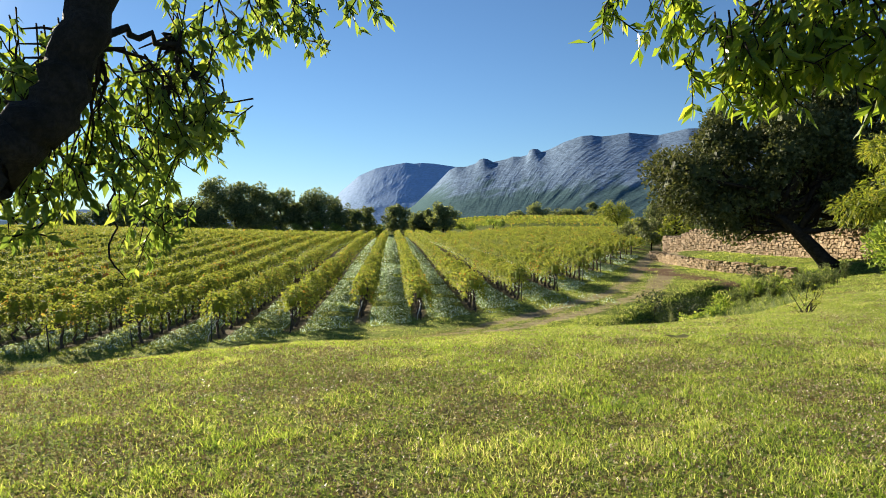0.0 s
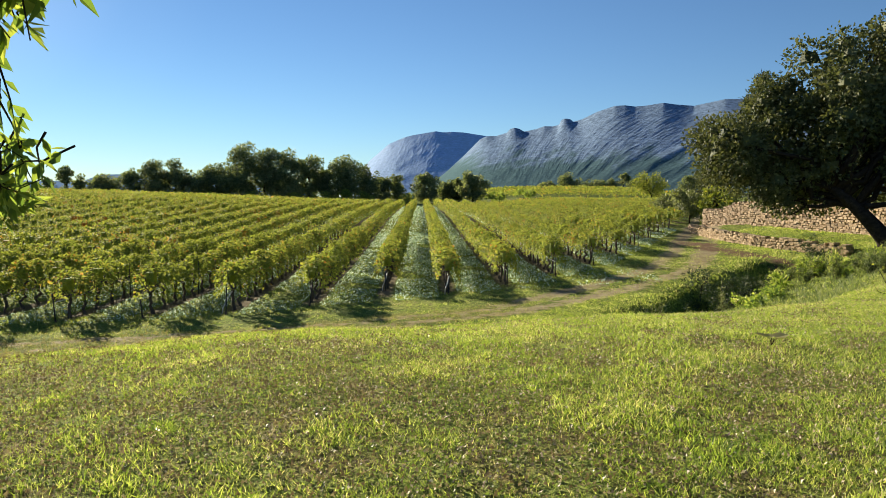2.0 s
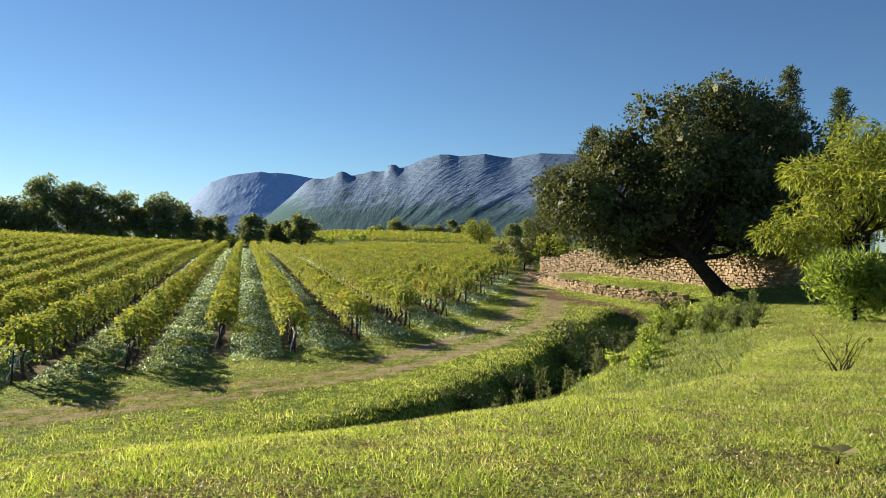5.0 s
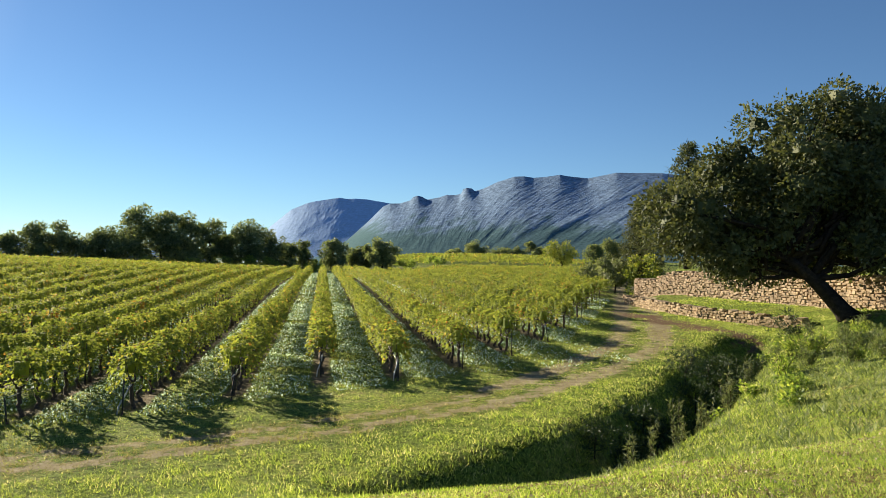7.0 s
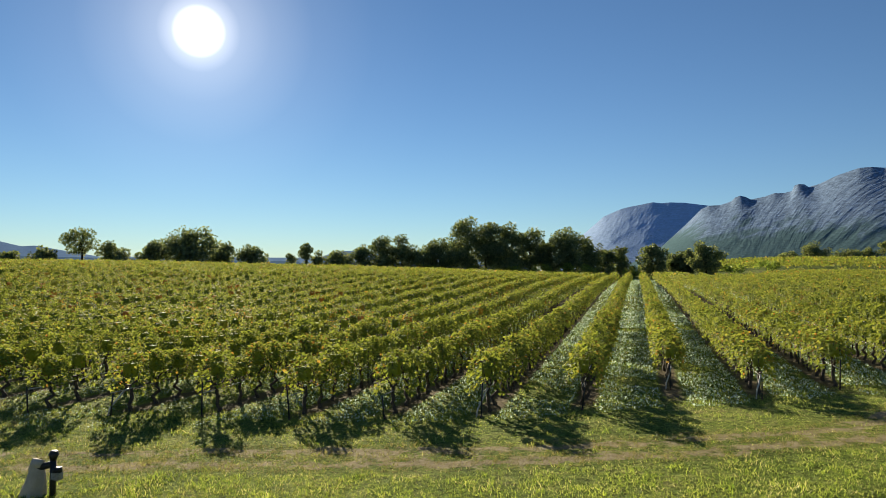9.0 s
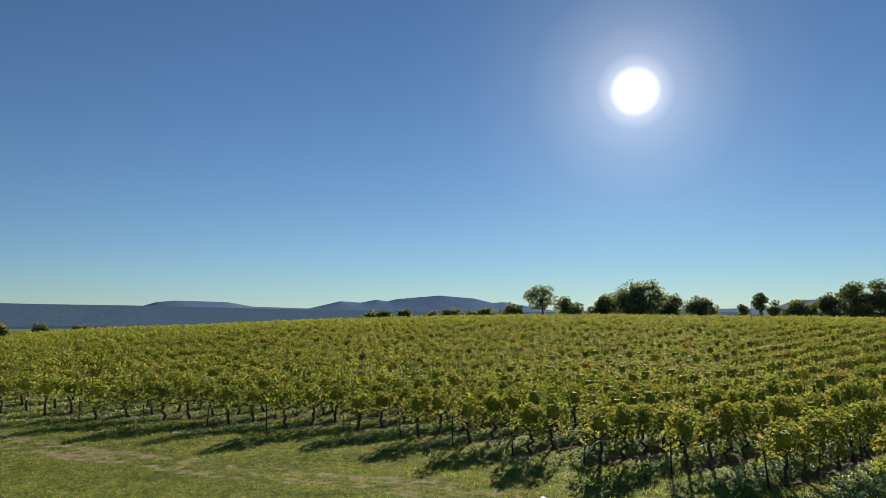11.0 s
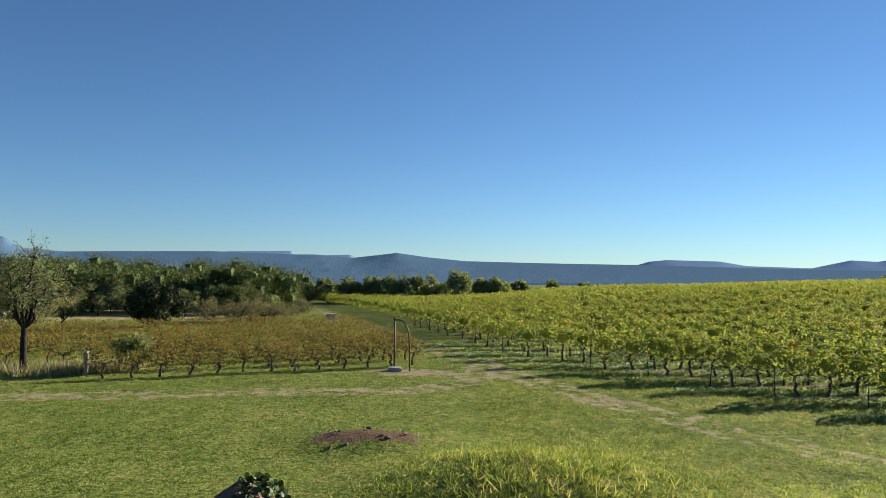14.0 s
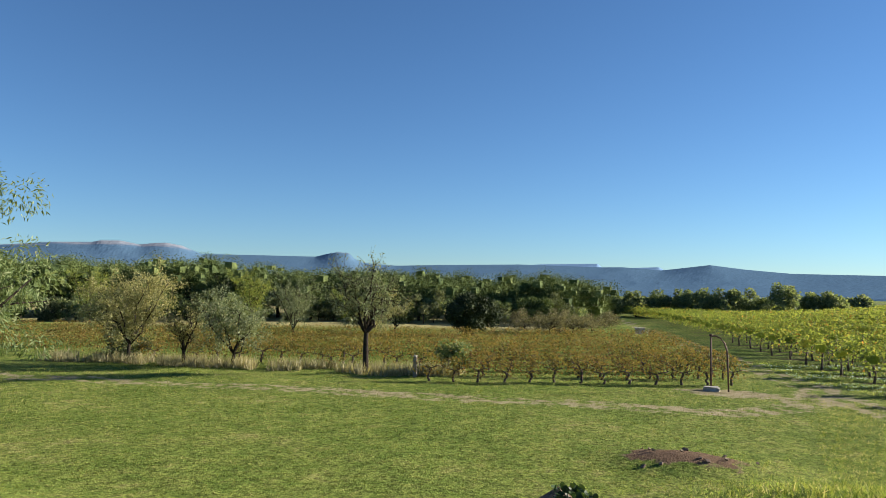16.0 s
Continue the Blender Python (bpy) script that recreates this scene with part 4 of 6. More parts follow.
TREES_EAST = [(-6.6, 285, 0.95, 1.6, "oak"), (-8.3, 285, 1.55, 2.0, "oak"), (-10.0, 290, 1.2, 1.8, "oak"), (-11.4, 288, 1.15, 1.6, "oak"), (-12.4, 288, 1.6, 0.8, "pine"), (-13.4, 290, 1.2, 2.0, "oak"),
    (-17.4, 230, 1.5, 1.8, "oak"), (-18.8, 240, 1.9, 2.0, "oak")]
for k, (yaw, d, el, wide, sort) in enumerate(TREES_WEST + TREES_MIDDLE + TREES_NORTH + TREES_EAST):
    x, y = toward(yaw, d)
    z = h1(x, y)
    tall = 3.7 + d * math.tan(radians(el + (0.14 if yaw > 46 else 0.36))) - z
    r = d * math.tan(radians(wide)) / 2
    g = np.random.default_rng(300 + k)
    if sort == "oak":
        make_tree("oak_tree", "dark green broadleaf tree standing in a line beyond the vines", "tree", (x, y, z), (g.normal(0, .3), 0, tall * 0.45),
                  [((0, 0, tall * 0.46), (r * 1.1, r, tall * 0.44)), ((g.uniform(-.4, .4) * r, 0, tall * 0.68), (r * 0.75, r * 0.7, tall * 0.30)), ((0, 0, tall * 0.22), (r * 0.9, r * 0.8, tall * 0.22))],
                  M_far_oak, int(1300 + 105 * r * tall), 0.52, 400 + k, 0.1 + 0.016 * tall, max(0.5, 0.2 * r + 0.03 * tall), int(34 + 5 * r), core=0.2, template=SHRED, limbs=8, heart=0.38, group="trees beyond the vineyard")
    else:
        make_tree("pine_tree", "tall dark pine with a rounded top beyond the vines", "tree", (x, y, z), (0.2, 0, tall * 0.7),
                  [((0, 0, tall * 0.74), (r, r, tall * 0.24)), ((0, 0, tall * 0.5), (r * 0.7, r * 0.7, tall * 0.22))], M_far_oak, 2200, 0.40, 400 + k, 0.22, 0.22 * r + 0.3, 22, group="trees beyond the vineyard")
x, y = toward(-15.2, 150)
make_tree("yellow_tree", "round yellow-green tree at the edge of the vines", "tree", on_ground(x, y), (0.3, 0, 2.6), [((0, 0, 4.0), (4.3, 4.2, 2.6))], M_lime, 4600, 0.28, 61, 0.22, 0.9, 34, core=0.3)
for k, (yaw, d, tall, r) in enumerate([(7.6, 168, 2.6, 2.4), (10.8, 168, 2.8, 3), (13.0, 168, 2.4, 2.6), (4.2, 172, 2.2, 2.2), (-3.0, 176, 2.0, 2.4), (8.9, 168, 3.2, 2.0), (16.0, 168, 2.5, 3.0), (20.0, 170, 2.6, 3.4), (-5.2, 182, 2.2, 3.0)]):
    x, y = toward(yaw, d)
    make_tree("bush", "light green bush at the end of the vine rows", "bush", on_ground(x, y), (0, 0, tall * 0.4), [((0, 0, tall * 0.55), (r, r, tall * 0.5))], M_ash, 1300, 0.36, 460 + k, 0.08, 0.6, 14, limbs=4, template=SHRED, group="bushes beyond the vineyard")

# conifers behind the big oak
def conifer(name, label, x, y, tall, r, mat, seed, n=9000, size=0.34):
    g = np.random.default_rng(seed)
    tree = tagged(new(name), label, "tree")
    tree.location = on_ground(x, y)
    parts = [tube([(0, 0, -0.3), (0.1, 0, tall * 0.5), (0, 0, tall)], [0.3, 0.2, 0.04], 7)]
    cl = []
    for k in range(46):
        u = 0.18 + 0.8 * k / 46
        a = k * 2.4
        e = np.array([math.cos(a), math.sin(a), 0]) * r * (1.05 - u) * g.uniform(0.7, 1.1) + np.array([0, 0, tall * u + 0.25])
        parts.append(tube([(0, 0, tall * u), e * np.array([.5, .5, 0]) + np.array([0, 0, tall * u + 0.1]), e], [0.06, 0.04, 0.015], 4))
        for q in (0.45, 0.75, 1.0):
            cl.append((np.array([e[0] * q, e[1] * q, e[2]]), 0.36 + 0.3 * (1 - u)))
    put("trunk", limb_mesh("trunk", parts, M_bark), tree)
    v, f = crown_leaves(g, cl, n, size, LANCE, -0.2, 0.1)
    put("crown", mesh_from("crown", v, f, mat), tree)


conifer("cedar", "tall thin-topped cedar behind the stone wall", 37.5, 57.0, 16.0, 4.0, M_oak, 71)
conifer("pine_tree", "pine with upswept branches behind the stone wall", 43.0, 58.0, 15.5, 4.2, M_pine, 72)
conifer("fir_tree", "pointed dark fir behind the holm oak", 23.6, 74.0, 8.6, 3.4, M_oak, 73, 7000)
conifer("cypress", "broad dark cypress behind the stone wall", 22.6, 61.0, 10.6, 4.6, M_oak, 74, 9000, 0.32)
for k, (x, y, tall, r) in enumerate([(20.6, 72, 3.6, 1.9), (22.4, 70, 4.2, 2.0), (19.4, 76, 2.6, 1.6)]):
    make_tree("olive_bush", "olive-green bush beyond the end of the stone wall", "bush", on_ground(x, y), (0, 0, tall * .4), [((0, 0, tall * .52), (r, r, tall * .5))], M_lime if k == 1 else M_olive, 2400, 0.22, 490 + k, 0.08, 0.5, 26, limbs=6, core=0.3, group="bushes beyond the wall")
for k, (x, y, tall, r) in enumerate([(30, 50, 8.5, 3.4), (34, 47, 8.0, 3.4), (39, 50, 9.5, 4.0), (30, 62, 7.5, 3.4), (46, 47, 9, 4.2), (52, 55, 10, 4.5)]):
    make_tree("garden_tree", "shady dark tree on the terrace behind the wall", "tree", on_ground(x, y), (0.2, 0.1, tall * 0.55), [((0, 0, tall * 0.64), (r, r, tall * 0.36))],
              M_oak, 7000, 0.38, 480 + k, 0.2, 1.0, 40, template=SHRED, limbs=8, core=0.3, group="trees behind the wall")

# yellow-green walnut and the oleander at the lawn's edge
make_tree("walnut_tree", "yellow-green walnut tree with drooping sunlit leaves", "tree", on_ground(17.6, 26.4), (-0.3, 0, 2.6),
          [((0.3, 0, 4.0), (3.0, 3.0, 1.9)), ((-1.3, 0.4, 2.9), (1.9, 2.0, 1.2)), ((1.0, 0, 5.0), (2.4, 2.4, 1.4))], M_lime, 15000, 0.24, 81, 0.16, 0.7, 70, template=LANCE, droop=0.7, core=0.3)
make_tree("oleander", "dense green oleander bush on the lawn", "bush", on_ground(14.3, 22.4), (0, 0, 0.9), [((0, 0, 1.0), (1.45, 1.4, 1.05))], M_ash, 6500, 0.20, 82, 0.07, 0.35, 60, template=LANCE, droop=-0.5, limbs=16, core=0.2)

# two ash trees whose boughs hang over the start of the path
def spray_leaves(g, twigs, per, size):
    """Narrow leaflets in pairs along hanging twigs."""
    P, Tp, N, S = [], [], [], []
    for q in twigs:
        q = np.asarray(q)
        u = np.sort(g.uniform(0.05, 1.0, per)) * (len(q) - 1)
        i = np.minimum(u.astype(int), len(q) - 2)
        p = q[i] + (q[i + 1] - q[i]) * (u - i)[:, None]
        along = unit(q[i + 1] - q[i])
        out = unit(np.cross(along, rand_dirs(g, per)))
        P.append(p)
        Tp.append(unit(along * 0.7 + out * g.choice([-1, 1], per)[:, None] * 0.9 + np.array([0, 0, -0.35])))
        N.append(unit(rand_dirs(g, per) + np.array([0, 0, 0.8])))
        S.append(size * g.uniform(0.6, 1.25, per))
    return leaves(np.concatenate(P), np.concatenate(Tp), np.concatenate(N), np.concatenate(S), LEAFLET)


def ash_tree(label, base, boughs, clusters, seed, per=16, size=0.11, mat=None, scale=1.0, about=(0, 0.23, 3.77), to=(0.086, 0.39, 3.728)):
    """boughs: lists of points with radii; clusters: (bough end, centre, radius, number of twigs); the lowest spray hangs from a longer bough."""
    g = np.random.default_rng(seed)
    tree = tagged(new("ash_tree"), label, "tree", "ash trees on the lawn")
    tree.location = base
    o, about, to = np.array(base), np.array(about), np.array(to)
    tubes = []
    for pts, radii in boughs:
        q = np.array([p if tuple(p) == tuple(base) else to + (np.array(p) - about) * scale for p in pts], float) - o
        radii = np.array(radii) * scale
        u = np.linspace(0, len(q) - 1, 4 * len(q))
        qq = np.stack([np.interp(u, np.arange(len(q)), q[:, c]) for c in range(3)], 1) + g.normal(0, 0.015, (len(u), 3))
        tubes.append(tube(qq, np.interp(u, np.arange(len(q)), radii), 9))
    put("trunk", limb_mesh("trunk", tubes, M_ash_bark), tree)
    twigs, wood = [], []
    for start, centre, r, n in clusters:
        reach = 0.86 if centre[2] < 4.0 else scale
        s, c = to + (np.array(start, float) - about) * reach - o, to + (np.array(centre, float) - about) * reach - o
        r = np.array(r) * reach
        for k in range(n):
            hub = c + rand_dirs(g, 1)[0] * np.array(r) * g.random() ** 0.4
            e = hub + np.array([g.normal(0, .1), g.normal(0, .1), -g.uniform(0.15, 0.4)]) * reach
            if k % 4 == 0:
                wood.append(tube(curve_to(g, s, hub, 0.05 * reach, 5, 0.05), [0.012, 0.009, 0.007, 0.005, 0.003], 4))
            q = curve_to(g, hub + g.normal(0, .12, 3) * reach, e, 0.03 * reach, 4)
            twigs.append(q)
            wood.append(tube(q, [0.005, 0.004, 0.003, 0.002], 3))
    tagged(put("twig_mass", limb_mesh("twig_mass", wood, M_bark), tree), kind="stuff")
    v, f = spray_leaves(g, twigs, per, size * scale)
    put("crown", mesh_from("crown", v, f, mat or M_ash), tree)


SPRAYS_TOP = [((-1.2, 5.3, 5.4), (-1.12, 5.41, 5.36), (0.34, 0.2, 0.08), 30), ((-1.6, 5.0, 5.5), (-1.6, 5.24, 5.25), (0.42, 0.3, 0.16), 34), ((-1.75, 5.1, 4.95), (-1.82, 5.2, 4.76), (0.33, 0.3, 0.28), 70), ((-1.7, 5.15, 4.8), (-1.55, 5.2, 4.72), (0.16, 0.2, 0.16), 20), ((-1.8, 5.1, 4.7), (-2.02, 5.13, 4.40), (0.28, 0.3, 0.22), 46), ((-2.0, 5.1, 4.4), (-1.92, 5.17, 3.93), (0.16, 0.16, 0.18), 34),
    ((-2.5, 4.7, 4.5), (-2.58, 4.86, 4.28), (0.36, 0.3, 0.22), 50)]
SPRAYS_LOW = [((-2.5, 4.7, 4.5), (-2.5, 4.86, 4.75), (0.4, 0.4, 0.36), 60), ((-1.8, 4.7, 6.0), (-1.9, 4.9, 6.0), (0.9, 0.8, 0.35), 30), ((-0.7, 5.3, 5.45), (-0.54, 5.25, 5.42), (0.12, 0.12, 0.05), 7), ((-4.2, 3.4, 4.6), (-4.4, 3.6, 5.2), (0.9, 0.9, 0.7), 40), ((-2.0, 4.5, 4.8), (-2.40, 4.50, 4.89), (0.22, 0.20, 0.16), 19), ((-2.0, 4.5, 4.8), (-2.45, 4.47, 4.46), (0.24, 0.20, 0.16), 19),
    ((-2.0, 4.5, 4.8), (-2.34, 4.53, 4.22), (0.20, 0.20, 0.12), 15)]
SPRAYS_TRUNK = [((-2.0, 4.5, 4.8), (-2.45, 4.47, 4.02), (0.16, 0.16, 0.10), 9), ((-2.0, 4.5, 4.8), (-2.28, 4.62, 4.08), (0.14, 0.14, 0.10), 7), ((-2.0, 4.5, 4.8), (-2.05, 4.79, 4.36), (0.24, 0.20, 0.20), 22), ((-2.0, 4.5, 4.8), (-2.13, 4.75, 4.65), (0.14, 0.20, 0.20), 9), ((-2.0, 4.5, 4.8), (-1.64, 5.06, 4.56), (0.20, 0.20, 0.14), 11)]
L0 = on_ground(-4.4, 4.4, -0.1)
ash_tree("old ash tree with a dark leaning trunk and drooping leaves", L0,
         [([L0, (-3.3, 4.2, 3.2), (-2.75, 4.1, 3.88), (-2.42, 4.05, 4.05), (-2.23, 4.14, 4.22), (-2.10, 4.21, 4.43), (-2.01, 4.25, 4.72), (-1.93, 4.31, 5.03), (-1.8, 4.5, 6.2)], [0.28, 0.22, 0.18, 0.16, 0.15, 0.14, 0.13, 0.125, 0.10]),
          ([(-3.3, 4.4, 3.2), (-4.2, 3.4, 4.6), (-4.8, 2.4, 6.2)], [0.2, 0.14, 0.07]),
          ([(-2.1, 4.55, 4.85), (-1.95, 4.85, 5.0), (-1.75, 5.1, 4.95), (-1.62, 5.2, 4.7)], [0.03, 0.022, 0.015, 0.008]),
          ([(-1.85, 4.65, 5.6), (-1.6, 5.0, 5.5), (-1.2, 5.3, 5.4), (-0.6, 5.3, 5.45)], [0.05, 0.03, 0.018, 0.006]),
          ([(-2.3, 4.5, 4.45), (-2.5, 4.7, 4.5), (-2.9, 4.9, 4.5)], [0.045, 0.03, 0.012]),
          ([(-2.15, 5.0, 4.2), (-2.2, 5.05, 3.85), (-2.17, 5.1, 3.5), (-2.14, 5.1, 3.35)], [0.008, 0.007, 0.006, 0.003])],
         [(a, b, c, int(n * 0.62)) for a, b, c, n in SPRAYS_TOP + SPRAYS_LOW + SPRAYS_TRUNK], 91, 13, 0.11, M_ash, 0.70)
R0 = on_ground(6.2, 3.6, -0.1)
ash_tree("ash tree with sun-brightened green leaves hanging over the lawn", R0,
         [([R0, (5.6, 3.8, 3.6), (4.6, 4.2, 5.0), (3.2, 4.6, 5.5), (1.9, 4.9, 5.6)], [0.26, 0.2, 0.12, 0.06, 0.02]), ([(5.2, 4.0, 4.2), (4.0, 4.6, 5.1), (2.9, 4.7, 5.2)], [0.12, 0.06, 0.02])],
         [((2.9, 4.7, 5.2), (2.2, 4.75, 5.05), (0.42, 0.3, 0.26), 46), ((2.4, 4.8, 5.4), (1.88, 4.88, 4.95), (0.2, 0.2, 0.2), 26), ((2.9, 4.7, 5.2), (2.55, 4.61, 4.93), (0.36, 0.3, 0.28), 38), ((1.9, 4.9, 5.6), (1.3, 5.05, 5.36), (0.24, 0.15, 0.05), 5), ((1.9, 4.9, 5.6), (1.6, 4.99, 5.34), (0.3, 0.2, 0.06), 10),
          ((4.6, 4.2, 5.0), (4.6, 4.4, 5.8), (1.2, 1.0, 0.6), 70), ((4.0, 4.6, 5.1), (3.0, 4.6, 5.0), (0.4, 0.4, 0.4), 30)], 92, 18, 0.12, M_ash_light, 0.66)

# towards the south: oaks along the track, pines behind the dry meadow, loose trees before the russet vines
for k, (yaw, d, el, wide, mat) in enumerate([(100.5, 112, -0.1, 2.0, M_far_oak), (99.0, 112, 0.0, 2.0, M_far_oak), (97.4, 112, 0.1, 2.2, M_far_oak), (95.6, 112, 0.44, 2.2, M_far_oak), (94.2, 112, 0.2, 2.2, M_far_oak), (92.7, 112, 0.29, 2.2, M_far_oak), (91.0, 114, 0.3, 2.4, M_far_oak), (88.9, 112, 0.8, 2.4, M_far_oak), (87.2, 118, 0.1, 2.2, M_far_oak),
                                             (85.8, 118, 0.15, 1.8, M_far_oak), (84.2, 122, -0.1, 1.8, M_far_oak), (81.5, 150, -0.1, 0.9, M_far_oak), (79, 160, -0.3, 1.4, M_far_oak), (102.4, 96, -0.3, 2.4, M_olive), (104.2, 94, -0.6, 2.4, M_olive)]):
    x, y = toward(yaw, d)
    z = h1(x, y)
    tall, r = 3.74 + d * math.tan(radians(el)) - z, d * math.tan(radians(wide)) / 2
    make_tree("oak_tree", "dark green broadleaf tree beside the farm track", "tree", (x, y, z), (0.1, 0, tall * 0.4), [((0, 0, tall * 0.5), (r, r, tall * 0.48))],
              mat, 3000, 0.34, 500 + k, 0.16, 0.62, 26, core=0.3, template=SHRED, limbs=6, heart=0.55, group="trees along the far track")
for k in range(66):
    g = np.random.default_rng(550 + k)
    yaw = 102.5 + (k % 22) * 2.15 + (k // 22) * 0.7 + g.uniform(-.6, .6)
    d = (90, 98, 106)[k // 22] + g.uniform(-3, 3)
    el = np.interp(yaw, [101, 105, 109.5, 113, 117.5, 121.8, 125.3, 129.5, 132.7, 136.2, 141.7, 144, 150], [-0.1, .55, .7, .6, 1.2, 1.0, 1.0, 1.5, 1.8, 1.3, 1.5, 1.65, 1.5]) + 0.42 + g.uniform(-.5, .1) - (0.3, 0.1, 0)[k // 22]
    x, y = toward(yaw, d)
    z = h1(x, y)
    tall, r = 3.74 + d * math.tan(radians(el)) - z, g.uniform(2.5, 4.4)
    make_tree("pine_tree", "bushy green pine in the wood behind the dry meadow", "tree", (x, y, z), (g.normal(0, .4), 0, tall * 0.7),
              [((0, 0, tall * 0.74), (r, r, tall * 0.24)), ((g.normal(0, .5), 0, tall * 0.45), (r * 0.95, r * 0.95, tall * 0.30))], M_pine, 7000, 0.175, 600 + k, 0.16, 1.45, 25, limbs=6, template=SHRED, core=0.3, heart=0.54, group="pines of the wood")
for k in range(34):
    g = np.random.default_rng(660 + k)
    x, y = toward(104 + k * 1.32 + g.uniform(-.7, .7), 82 + g.uniform(-3, 3))
    t = g.uniform(2.0, 4.0)
    make_tree("bush", "dark undergrowth bush at the edge of the wood", "bush", on_ground(x, y), (0, 0, t * .4), [((0, 0, t * .5), (t * .75, t * .75, t * .5))], (M_far_oak, M_oak, M_pine, M_pine)[k % 4], 2200, 0.24, 680 + k, 0.07, 0.42, 20, limbs=4, template=SHRED, core=0.3, group="bushes before the wood")
x, y = toward(111.4, 62, (-3.43, 6.75))
make_tree("round_bush", "dense round dark evergreen bush beyond the vines", "bush", on_ground(x, y), (0, 0, 1.2), [((0, 0, 1.8), (2.35, 2.3, 1.75))], M_dark_leaf, 15000, 0.16, 63, 0.14, 0.5, 120, core=0.5, heart=0.6)


def sparse_tree(name, label, base, tall, r, leaf_mat, leaf_count, seed, trunk_r=0.12, split=0.3, size=0.09, twigs=60):
    """A small open tree: forked limbs and many fine twigs with few leaves."""
    g = np.random.default_rng(seed)
    tree = tagged(new(name), label, "tree")
    tree.location = base
    parts, ends = [tube(curve_to(g, (0, 0, -.2), (g.normal(0, .1), 0, tall * split), 0.03, 5), np.linspace(trunk_r * 1.2, trunk_r * .8, 5), 7)], []
    for k in range(7):
        a = k * 2.4 + g.uniform(-.3, .3)
        s = np.array([0, 0, tall * split * g.uniform(.85, 1.0)])
        e = np.array([math.cos(a) * r * g.uniform(.35, .75), math.sin(a) * r * g.uniform(.35, .75), tall * g.uniform(.6, .92)])
        q = curve_to(g, s, e, 0.12, 6)
        parts.append(tube(q, np.linspace(trunk_r * .6, trunk_r * .12, 6), 5))
        for _ in range(twigs // 7):
            b = q[g.integers(2, 6)]
            t = b + unit(rand_dirs(g, 1)[0] + np.array([0, 0, .35])) * r * g.uniform(.3, .6)
            t[2] = max(t[2], tall * .22)
            w = curve_to(g, b, t, 0.07, 5)
            parts.append(tube(w, np.linspace(trunk_r * .13, trunk_r * .03, 5), 3))
            ends.append(w)
    put("trunk", limb_mesh("trunk", parts, M_bark), tree)
    pick = g.integers(0, len(ends), leaf_count)
    u = g.uniform(0.5, 4, leaf_count)
    w = np.array(ends)
    i = np.minimum(u.astype(int), 3)
    p = w[pick, i] + (w[pick, i + 1] - w[pick, i]) * (u - i)[:, None] + g.normal(0, .06 * r / 1.5, (leaf_count, 3))
    v, f = leaves(p, rand_dirs(g, leaf_count) + np.array([0, 0, -.3]), rand_dirs(g, leaf_count) + np.array([0, 0, .6]), size * g.uniform(.6, 1.3, leaf_count), DIAMOND)
    put("crown", mesh_from("crown", v, f, leaf_mat), tree)


sparse_tree("almond_tree", "nearly bare almond tree with a dark straight trunk", on_ground(-32.8, -10.0), 5.3, 2.1, M_olive, 6000, 64, 0.13, 0.40, 0.085, 260)
for k, (x, y, tall, r, n, mat) in enumerate([(-30.6, -22.2, 4.7, 3.2, 9000, M_dry_leaf), (-31.4, -19.4, 3.2, 1.3, 1100, M_dry_leaf), (-32.0, -16.9, 3.2, 2.3, 5200, M_olive), (-47, -24, 4.4, 2.4, 3000, M_olive),
                                             (-46, -17.5, 3.8, 2.6, 3200, M_dry_leaf), (-57, -21, 3.0, 1.8, 1500, M_dry_leaf), (-37.0, -30.5, 4.2, 2.4, 3000, M_dry_leaf), (-60, -38, 5.2, 2.6, 3500, M_lime), (-63, -29, 3.6, 2.0, 2500, M_lime), (-52, -50, 5.0, 3.0, 3500, M_lime)]):
    sparse_tree("field_tree", "open-crowned autumn tree with thin pale leaves", on_ground(x, y), tall, r, mat, int(n * 1.5), 700 + k, 0.09, 0.22, 0.095, 110)
make_tree("bush", "dark shaded bush under the autumn trees", "bush", on_ground(-31.6, -23.6), (0, 0, .5), [((0, 0, .7), (1.5, 1.2, .75))], M_oak, 2500, 0.14, 741, 0.05, 0.3, 26, limbs=8)
make_tree("bush", "leafy green shrub beside a wooden post", "bush", on_ground(-34.2, -6.2), (0, 0, .6), [((0, 0, 0.95), (.75, .75, .8))], M_feather, 1500, 0.12, 742, 0.04, 0.25, 26, limbs=10, core=0.2)
for k, (yaw, d, t, r) in enumerate([(107.3, 68, 2.2, 2.4), (105.4, 66, 2.0, 2.2), (103.6, 68, 1.8, 2.4), (104.5, 74, 2.2, 2.6), (102.2, 72, 1.7, 2.0), (101.2, 80, 1.8, 2.0)]):
    x, y = toward(yaw, d, (-3.43, 6.75))
    make_tree("scrub_bush", "greyish thorny scrub dome beside the track", "bush", on_ground(x, y), (0, 0, t * .3), [((0, 0, t * .45), (r, r, t * .5))], M_scrub, 3600, 0.12, 750 + k, 0.06, 0.35, 40, limbs=14, template=SHRED, core=0.2, group="scrub by the track")
x, y = toward(151.6, 13.5, (-3.5, 6.66))
make_tree("willow_leaved_tree", "grey-green tree with narrow hanging leaves", "tree", on_ground(x, y), (0.2, 0, 2.4),
          [((0, 0, 4.2), (2.0, 2.0, 2.4)), ((0.0, 0.2, 2.6), (2.5, 2.5, 1.7))], M_feather, 32000, 0.095, 65, 0.18, 0.4, 150, template=LANCE, droop=0.8, core=0.3)

